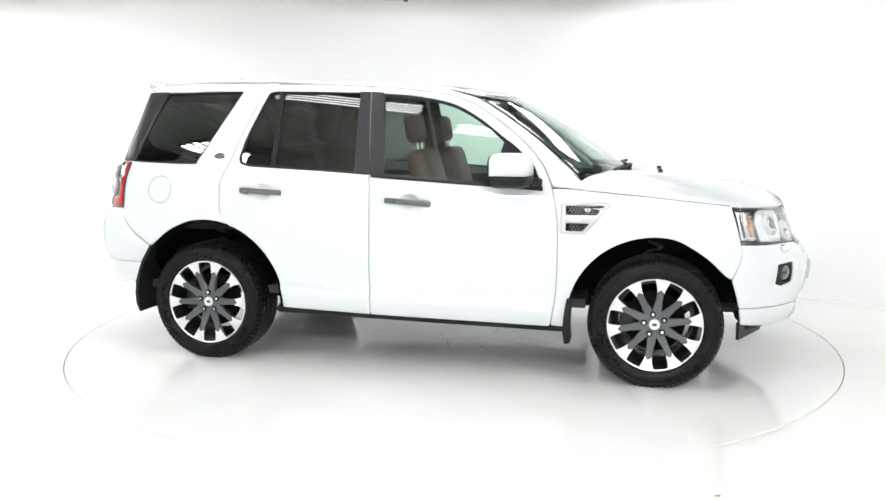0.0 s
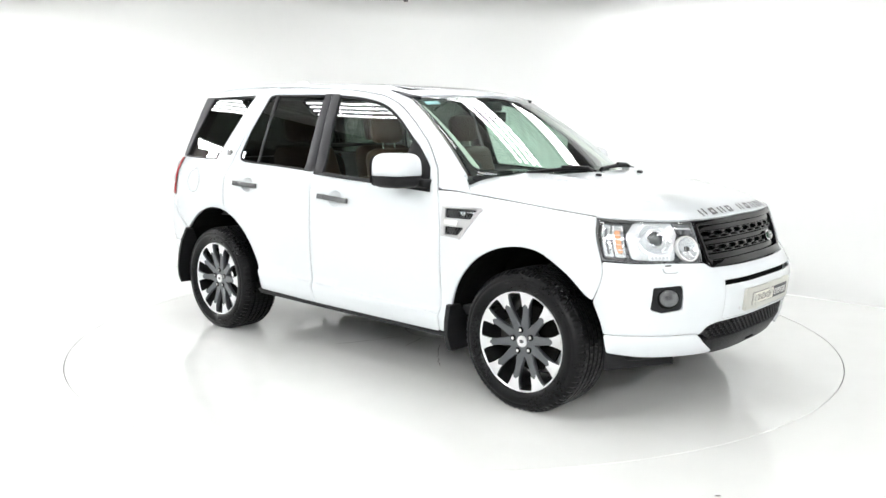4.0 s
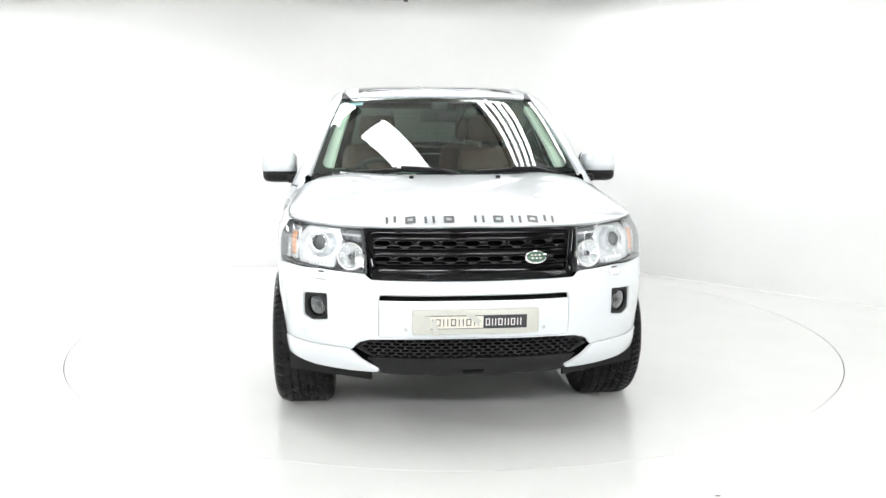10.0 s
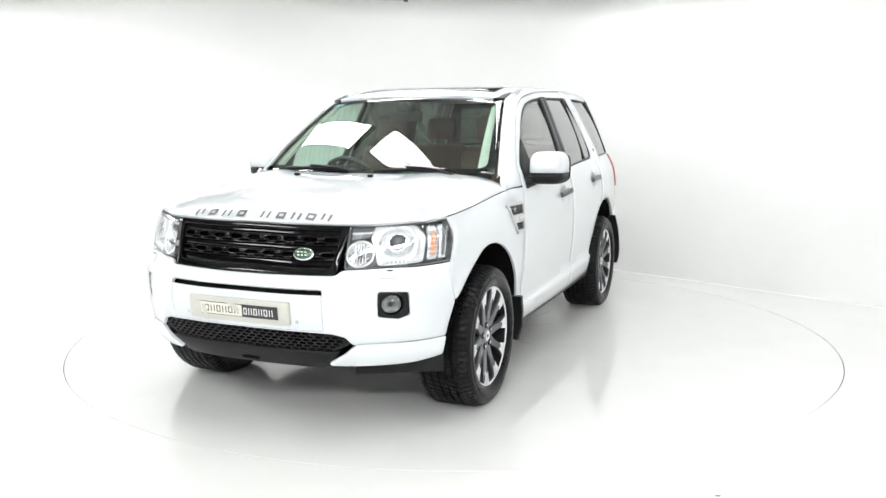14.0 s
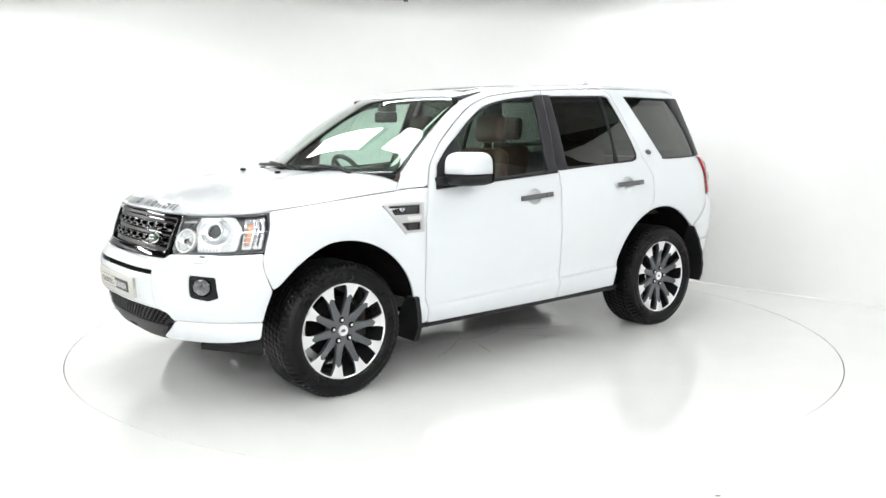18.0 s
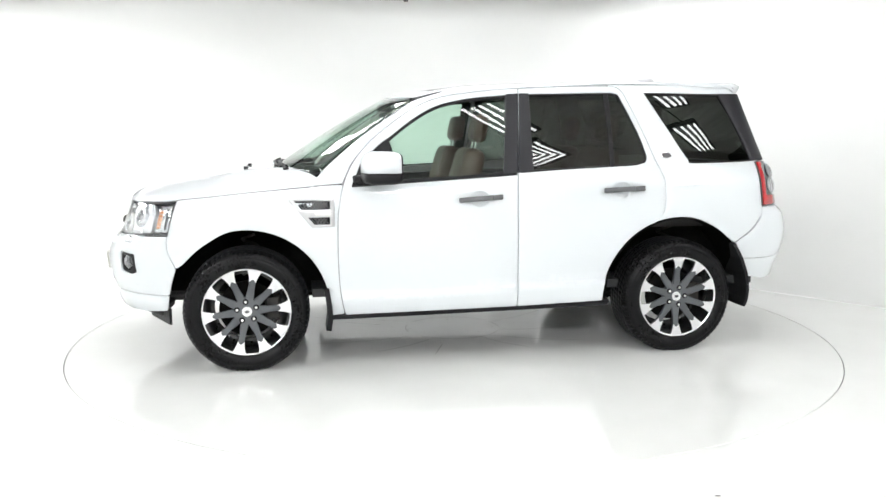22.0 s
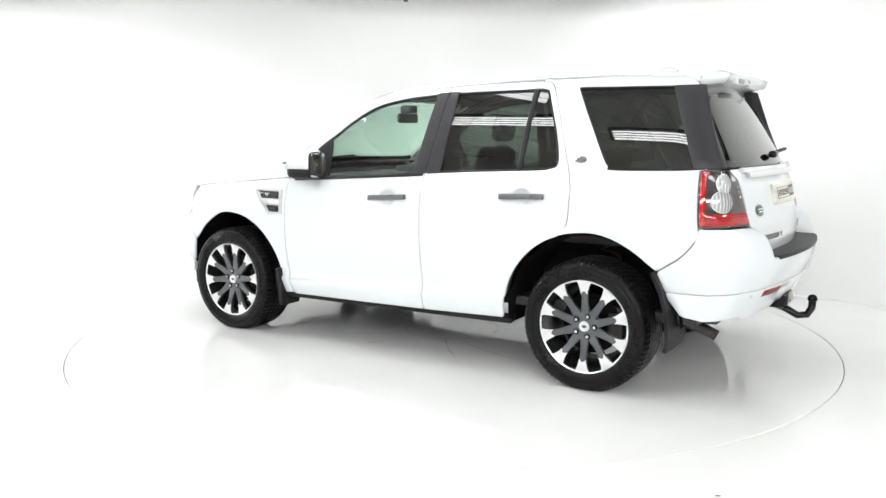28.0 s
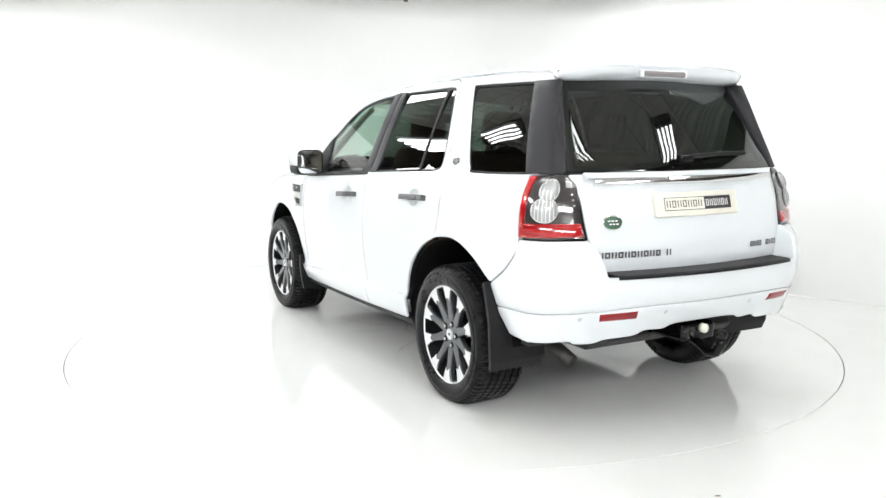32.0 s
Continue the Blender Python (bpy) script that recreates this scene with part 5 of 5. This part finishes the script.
dome("emblem_face", gate_skin, 5.311, 0.963, 0.046, 0.029, GREEN, badge, 1, 0.006, 0.005)
for k in range(3):
    for v, o in ((0.968, 0.0), (0.954, 0.005)):
        u = 5.284 + 0.018 * k + o
        sheet("emblem_bar", [(u, v), (u + 0.011, v), (u + 0.011, v + 0.0045), (u, v + 0.0045)], gate_skin, PALEINK, badge, lift=0.0125, thick=0.003, corner=0, edge=0.001, roll=0)
for lo, n, p in ((5.228, 10, 0.0335), (5.59, 1, 0.034)):
    for k in range(n):
        bars(gate_skin, lo + p * k, 0.806, p * 0.78, 0.028, k, 0.0085, DARKBADGE, gate, 0.006, "letter_bar")
for k in range(7):
    if k != 3:
        bars(gate_skin, 2 * END - 5.46 + 0.033 * k, 0.806, 0.026, 0.026, k + 1, 0.0082, DARKBADGE, gate, 0.006, "letter_bar")
hub = part("rear_wiper", tube_along([(-2.072, 0.05, 1.245), (-2.085, 0.0, 1.252), (-2.08, -0.2, 1.262), (-2.06, -0.385, 1.262)], 0.011, 8), TRIM, gate, "black rear wiper")
part("wiper_cap", box(-2.1, -2.06, -0.01, 0.075, 1.222, 1.26, 0.012, 3), GLOSS, hub, smooth=True)
rear_bumper = sheet("rear_bumper", mirrored_end([(5.205, 0.738), (5.178, 0.859), (5.163, 0.891), (4.779, 0.887), (4.74, 0.812), (4.657, 0.725), (4.556, 0.657), (4.6, 0.56), (4.818, 0.556), (5.1, 0.575), (5.4, 0.596)]), flank, PAINT, car)
sheet("bumper_lower", mirrored_end([(5.4, 0.593), (5.1, 0.572), (4.818, 0.553), (4.603, 0.557), (4.62, 0.52), (4.69, 0.438), (4.82, 0.418), (5.06, 0.435), (5.1, 0.422), (5.2, 0.424), (5.26, 0.44), (5.4, 0.447), (5.46, 0.47), (5.56, 0.468), (5.64, 0.49)]),
      flank, PAINT, car, lift=0.002)
rows = []
for k in range(25):
    u = 5.255 + (2 * END - 2 * 5.255) * k / 24
    a, b = gate_skin(u, 0.745), skin(u, 0.735)
    rows.append([(a[0] + 0.02, a[1], 0.746), (b[0] + 0.006, b[1], 0.744), (b[0] - 0.004, b[1], 0.739), (b[0] - 0.006, b[1], 0.727)])
for side in (1, -1):
    edge = []
    for k in range(9):
        z = 0.738 + 0.155 * k / 8
        a, b = skin(along([(0.735, 5.207), (0.859, 5.178), (0.893, 5.163)], z), z), gate_skin(along([(0.735, 5.236), (0.855, 5.2), (0.906, 5.182)], z), z)
        edge.append([(a[0] + (b[0] + 0.012 - a[0]) * t, side * (a[1] + (b[1] - a[1]) * t), z) for t in (0.0, 0.33, 0.67, 1.0)])
    strip("bumper_horn", edge, PAINT, rear_bumper, thick=0.004)
strip("step_pad", rows, TRIM, rear_bumper, "black rubber loading pad", 0.006)
sheet("rear_valance", mirrored_end([(5.05, 0.48), (5.08, 0.425), (5.3, 0.43), (5.6, 0.45)]), flank, TRIM, car, lift=-0.05, thick=0.08)
tow = part("tow_bar", tube_along([(-1.95, 0, 0.4), (-2.1, 0, 0.392), (-2.18, 0, 0.37), (-2.25, 0, 0.335), (-2.3, 0, 0.345), (-2.322, 0, 0.385), (-2.324, 0, 0.42)], 0.021, 12), GLOSS, car, "black swan-neck tow bar", smooth=True)
part("tow_ball", ball((-2.324, 0, 0.437), 0.027, 0.027, 0.026), GLOSS, tow, smooth=True)
part("tow_bracket", box(-2.2, -1.95, -0.09, 0.12, 0.385, 0.47, 0.015, 2), GLOSS, tow)
part("tow_socket", rod((-2.21, 0.085, 0.43), (-2.16, 0.085, 0.43), 0.03, 18), GLOSS, tow, smooth=True)
part("socket_cap", rod((-2.225, 0.0, 0.445), (-2.2, 0.0, 0.445), 0.022, 16), CREAM, tow, smooth=True)
part("cross_beam", box(-2.0, -1.93, -0.52, 0.52, 0.43, 0.49, 0.01, 1), TRIM, tow)
part("exhaust", tube_along([(-1.6, 0.6, 0.37), (-1.8, 0.6, 0.355), (-1.87, 0.585, 0.335), (-1.95, 0.57, 0.295)], 0.03, 14), STEELDARK, car, "dark steel exhaust pipe", smooth=True)
part("underbody", box(-1.95, 1.95, -0.5, 0.5, 0.33, 0.4, 0.03, 1), CHASSIS, car)
part("cabin_floor", box(-1.9, 0.95, -0.78, 0.78, 0.38, 0.43), DASH, car)
part("engine_block", box(1.05, 1.95, -0.5, 0.5, 0.36, 0.85, 0.05, 1), LINER, car)
part("axle", rod((1.33, -0.75, 0.34), (1.33, 0.75, 0.34), 0.03, 10), STEELDARK, car)
part("axle", rod((-1.33, -0.75, 0.34), (-1.33, 0.75, 0.34), 0.035, 10), STEELDARK, car)
rows = []
WING = [(0.0, -1.857, 1.632, -1.877, 1.68, 1.698), (0.2, -1.862, 1.631, -1.884, 1.68, 1.698), (0.38, -1.887, 1.625, -1.912, 1.671, 1.692), (0.47, -1.907, 1.62, -1.927, 1.661, 1.683), (0.54, -1.864, 1.617, -1.884, 1.653, 1.674), (0.585, -1.804, 1.614, -1.814, 1.644, 1.664)]
for w in [(-q[0], *q[1:]) for q in reversed(WING[1:])] + WING:
    y, xl, zl, xt, zt, top = w
    rows.append([(-1.66, y, roof_at(-1.66, min(abs(y), 0.585))[2] + 0.002), (xt + 0.05, y, top), (xt + 0.006, y, zt + 0.006), (xt, y, zt), (xl, y, zl), (-1.785, y, 1.606), (-1.74, y, 1.6)])
bm = bmesh.new()
grid = [[bm.verts.new(p) for p in r] for r in rows]
for a, b in zip(grid, grid[1:]):
    for k in range(7):
        bm.faces.new((a[k], b[k], b[(k + 1) % 7], a[(k + 1) % 7]))
bm.faces.new(grid[0])
bm.faces.new(list(reversed(grid[-1])))
bmesh.ops.recalc_face_normals(bm, faces=bm.faces[:])
bmesh.ops.bevel(bm, geom=[e for e in bm.edges if len(e.link_faces) == 2 and e.calc_face_angle(0) > 0.7], offset=0.005, segments=2, affect="EDGES")
spoiler = part("spoiler", bm, PAINT, car, "white roof spoiler", smooth=True)
part("brake_light", box(-1.9, -1.85, -0.135, 0.135, 1.63, 1.658, 0.009, 2), SMOKELIGHT, spoiler, "smoked high brake light", smooth=True)
part("brake_light_frame", box(-1.893, -1.85, -0.15, 0.15, 1.624, 1.664, 0.009, 2), PAINT, spoiler, smooth=True)

# -- wheels
HUB_X, HUB_Z, SIZE = 1.33, 0.329, 1.03


def tyre_mesh(side):
    """Tyre with four grooves, shoulder blocks and cross sipes."""
    prof = [(0.247, 0.002), (0.256, 0.012), (0.272, 0.019), (0.288, 0.0215), (0.304, 0.0205), (0.306, 0.018), (0.308, 0.02), (0.324, 0.013), (0.338, 0.001), (0.346, -0.013), (0.35, -0.028)]
    y = -0.034
    while y > -0.2:
        prof += [(0.352, y), (0.352, y - 0.028), (0.343, y - 0.0295), (0.343, y - 0.0375)]
        y -= 0.039
    prof += [(0.352, y), (0.349, -0.236), (0.341, -0.254), (0.315, -0.266), (0.27, -0.26), (0.247, -0.24), (0.24, -0.11)]
    n, k = 210, len(prof)
    verts, faces = [], []
    for i in range(n):
        for q, (r, yy) in enumerate(prof):
            shoulder = 8 <= q <= 10 or q >= k - 5 and q <= k - 4
            if shoulder and i % 3 == 0:
                r -= 0.006
            if 11 <= q < k - 6 and i % 3 == (q // 4) % 3 and r > 0.346:
                r -= 0.002
            a = 2 * math.pi * (i + (0.35 * (yy + 0.1) / 0.1 if 8 <= q < k - 3 else 0)) / n
            r *= SIZE
            verts.append((r * math.cos(a), yy * side, max(r * math.sin(a), FLOOR_Z - HUB_Z)))
    for i in range(n):
        j = (i + 1) % n
        for q in range(k):
            w = (q + 1) % k
            f = (i * k + q, i * k + w, j * k + w, j * k + q)
            faces.append(f if side > 0 else f[::-1])
    me = mesh_of("tyre", verts, faces, RUBBER, False)
    me.polygons.foreach_set("use_smooth", [(q % k) < 8 or (q % k) > k - 4 for q in range(len(faces))])
    return me


def spoke_meshes(side):
    """One spoke: a grey blade that flares to the rim, and its polished tip."""
    rows = [(0.03, 0.009, -0.026), (0.055, 0.0165, -0.023), (0.078, 0.0238, -0.021), (0.095, 0.0232, -0.019), (0.12, 0.0195, -0.016), (0.15, 0.0182, -0.012), (0.18, 0.0195, -0.008), (0.2, 0.0232, -0.0055), (0.218, 0.0295, -0.004), (0.24, 0.0405, -0.003)]
    rows = [(SIZE * r, SIZE * w, d) for r, w, d in rows]
    verts, faces = [], []
    for r, w, d in rows:
        verts += [(r, (d - 0.034) * side, -w * 0.62), (r, (d - 0.006) * side, -w), (r, d * side, -w * 0.82), (r, (d + 0.001) * side, 0), (r, d * side, w * 0.82), (r, (d - 0.006) * side, w), (r, (d - 0.034) * side, w * 0.62)]
    for a in range(len(rows) - 1):
        for q in range(6):
            f = (a * 7 + q, a * 7 + q + 1, (a + 1) * 7 + q + 1, (a + 1) * 7 + q)
            faces.append(f[::-1] if side > 0 else f)
    blade = mesh_of("spoke", verts, faces, GUNMETAL, False)
    edge = [(0.19, 0.0), (0.184, 0.009), (0.172, 0.0186), (0.19, 0.0212), (0.218, 0.0295), (0.241, 0.0405)]
    edge = [(SIZE * r, SIZE * w) for r, w in edge]
    verts, faces = [], []
    for r, w in edge:
        d = along([(a, c) for a, b, c in rows], r) + 0.0042
        verts += [(r, d * side, -w), (r, (d - 0.0) * side, w)]
    mid = len(verts)
    verts.append((0.241 * SIZE, 0.0022 * side, 0.0))
    left, right = [2 * i for i in range(1, 6)], [2 * i + 1 for i in range(1, 6)]
    loop = [0] + right + [mid] + left[::-1]
    verts.append((0.214 * SIZE, 0.0018 * side, 0.0))
    c = len(verts) - 1
    for a, b in zip(loop, loop[1:] + loop[:1]):
        faces.append((c, b, a) if side > 0 else (c, a, b))
    return blade, mesh_of("spoke_tip", verts, faces, ALLOY, False)


BARREL = principled("dark_rim_barrel", (0.012, 0.012, 0.013), 0.3, coat=0.6, vary=0.05)
BRAKE = principled("brake_iron", (0.006, 0.0055, 0.005), 0.8, spec=0.1, grain=0.25, scale=90)
PARTS_OF = {}
for side in (1, -1):
    v, f = spun([(0.19, -0.2), (0.232, -0.205), (0.234, -0.06), (0.238, -0.012), (0.2385, -0.003), (0.241, 0.0005), (0.248, 0.002), (0.253, 0.0045), (0.2555, 0.001), (0.255, -0.006)], 90)
    rim = mesh_of("wheel", [(a * SIZE, b * side, c * SIZE) for a, b, c in v], [q if side < 0 else q[::-1] for q in f], ALLOY)
    rim.materials.append(BARREL)
    rim.polygons.foreach_set("material_index", [1 if i % 9 < 4 else 0 for i in range(len(f))])
    v, f = spun([(0.04, -0.11), (0.165, -0.11), (0.165, -0.13), (0.04, -0.13)], 48, True)
    PARTS_OF[side] = (rim, tyre_mesh(side), *spoke_meshes(side), mesh_of("brake_disc", [(a, b * side, c) for a, b, c in v], f, BRAKE, False))


def wheel_at(x, side, phase):
    rim, tyre, blade, tip, disc = PARTS_OF[side]
    wheel = put("wheel", rim, car, "ten-spoke grey and polished alloy wheel", pose(x, 0.903 * side, HUB_Z))
    put("tyre", tyre, wheel, "black road tyre with open tread")
    for i in range(10):
        m = pose(0, 0, 0, 0, -(phase + 36 * i), 0)
        put("spoke", blade, wheel, at=m)
        put("spoke_tip", tip, wheel, at=m)
    bm = rod((0, -0.07 * side, 0), (0, -0.021 * side, 0), 0.078, 40)
    part("hub_face", bm, GUNMETAL, wheel)
    part("centre_cap", rod((0, -0.03 * side, 0), (0, -0.014 * side, 0), 0.03, 30, 0.028), ALLOY, wheel, "silver centre cap")
    part("cap_oval", ball((0, -0.014 * side, 0), 0.014, 0.002, 0.009, 16, 8), DARKBADGE, wheel, smooth=True)
    for i in range(5):
        a = math.radians(phase + 18 + 72 * i)
        cx, cz = 0.0575 * math.cos(a), 0.0575 * math.sin(a)
        # Flat black disc stands in for the shaded well round the nut.
        part("nut_well_shade", rod((cx, -0.03 * side, cz), (cx, -0.0195 * side, cz), 0.0165, 18), LINER, wheel)
        part("wheel_nut", rod((cx, -0.035 * side, cz), (cx, -0.0135 * side, cz), 0.0105, 6, 0.009), CHROME, wheel)
    put("brake_disc", disc, wheel)
    part("caliper", box(-0.19, -0.1, *sorted((-0.085 * side, -0.15 * side)), -0.07, 0.07, 0.012, 2), STEELDARK, wheel)


for x, side, phase in ((HUB_X, 1, -6), (-HUB_X, 1, 18), (HUB_X, -1, 9.5), (-HUB_X, -1, 2)):
    wheel_at(x, side, phase)

# -- cabin
part("dashboard", box(0.58, 1.0, -0.72, 0.72, 0.82, 1.06, 0.05, 3), DASH, car, "dark grey dashboard", smooth=True)
part("dash_hood", box(0.52, 0.72, -0.55, -0.22, 1.02, 1.105, 0.03, 3), DASH, car, smooth=True)
part("centre_console", box(-0.05, 0.62, -0.13, 0.13, 0.4, 0.78, 0.03, 2), DASH, car, smooth=True)
bm = bmesh.new()
rings = []
for i in range(36):
    a = 2 * math.pi * i / 36
    rings.append([bm.verts.new(((0.185 + 0.016 * math.cos(b)) * math.cos(a), (0.185 + 0.016 * math.cos(b)) * math.sin(a), 0.016 * math.sin(b))) for b in [2 * math.pi * j / 10 for j in range(10)]])
for i in range(36):
    for j in range(10):
        bm.faces.new((rings[i][j], rings[(i + 1) % 36][j], rings[(i + 1) % 36][(j + 1) % 10], rings[i][(j + 1) % 10]))
wheel = part("steering_wheel", bm, DASH, car, "black steering wheel", pose(0.47, -0.38, 1.03, 0, -62, 0), smooth=True)
part("wheel_hub", box(-0.06, 0.06, -0.09, 0.09, -0.03, 0.012, 0.02, 2), DASH, wheel, smooth=True)
for a in (90, 210, 330):
    part("wheel_spoke", box(0.05, 0.18, -0.016, 0.016, -0.012, 0.004, 0.005, 1), DASH, wheel, at=pose(0, 0, 0, 0, 0, a + 0.0))


def seat(name, x, y, w, mat, head):
    base = part(name, box(x - 0.02, x + 0.48, y - w, y + w, 0.52, 0.68, 0.05, 3), mat, car, "leather car seat", smooth=True)
    back = box(-0.07, 0.07, -w, w, 0, 0.68, 0.06, 3)
    for v in back.verts:
        k = max(0, (v.co.z - 0.35) / 0.33)
        v.co.y *= 1 - 0.2 * k
    part("seat_back", back, mat, base, at=pose(x, y, 0.6, 0, -16, 0), smooth=True)
    for hy in head:
        h = box(-0.045, 0.045, -0.125, 0.125, 0.0, 0.185, 0.045, 3)
        part("headrest", h, mat, base, at=pose(x - 0.21, y + hy, 1.29, 0, -10, 0), smooth=True)
        for dy in (-0.05, 0.05):
            part("headrest_post", rod((x - 0.19, y + hy + dy, 1.2), (x - 0.205, y + hy + dy, 1.32), 0.006, 8), CHROME, base)


for y in (0.38, -0.38):
    seat("front_seat", 0.08, y, 0.24, TAN, (0,))
    seat("rear_seat", -0.8, y, 0.3, TAN, (0,))
part("interior_mirror", box(0.42, 0.45, -0.115, 0.115, 1.42, 1.488, 0.012, 2), TRIM, car, smooth=True)
part("sensor_pod", box(0.38, 0.47, -0.05, 0.05, 1.49, 1.545, 0.015, 2), DASH, car, smooth=True)
bm = bmesh.new()
for k in range(19):
    y = -0.36 + 0.04 * k
    a = rod((-1.12, y, 1.27), (-1.2, y, 1.54), 0.0028, 5)
    m = bpy.data.meshes.new("wire")
    a.to_mesh(m)
    a.free()
    bm.from_mesh(m)
    bpy.data.meshes.remove(m)
for k in range(8):
    t = k / 7
    a = rod((-1.12 - 0.08 * t, -0.37, 1.27 + 0.27 * t), (-1.12 - 0.08 * t, 0.37, 1.27 + 0.27 * t), 0.0028, 5)
    m = bpy.data.meshes.new("wire")
    a.to_mesh(m)
    a.free()
    bm.from_mesh(m)
    bpy.data.meshes.remove(m)
guard = part("dog_guard", bm, MESHWIRE, car, "black wire dog guard behind the rear seats")
part("guard_rail", tube_along([(-1.1, -0.55, 1.25), (-1.11, 0.0, 1.26), (-1.1, 0.55, 1.25)], 0.012, 8), MESHWIRE, guard)
part("boot_floor", box(-1.95, -1.0, -0.68, 0.68, 0.75, 0.8), DARKCLOTH, car)
part("boot_lining", box(-1.95, -1.93, -0.62, 0.62, 0.75, 1.15), DARKCLOTH, car)


def motions():
    """The turntable carries the car round, steadily, clockwise from above."""
    turns = [-12.68, -19.8, -26.93, -34.07, -41.23, -48.41, -55.59, -62.75, -69.87, -76.97, -84.07, -91.17, -98.28, -105.4, -112.5, -119.57, -126.65, -133.74, -140.88, -148.04, -155.19, -162.29, -169.3, -176.28, -183.27,
             -190.33, -197.48, -204.67, -211.86, -219.03, -226.16, -233.28, -240.39]
    walk(turntable, [(float(t), pose(0, AXIS_Y, FLOOR_Z, 0, 0, a)) for t, a in enumerate(turns)])
    walk(car, [(float(t), pose(0, 0, 0, 0, 0, a) @ pose(0.0237, -0.1294, 0)) for t, a in enumerate(turns)])


motions()
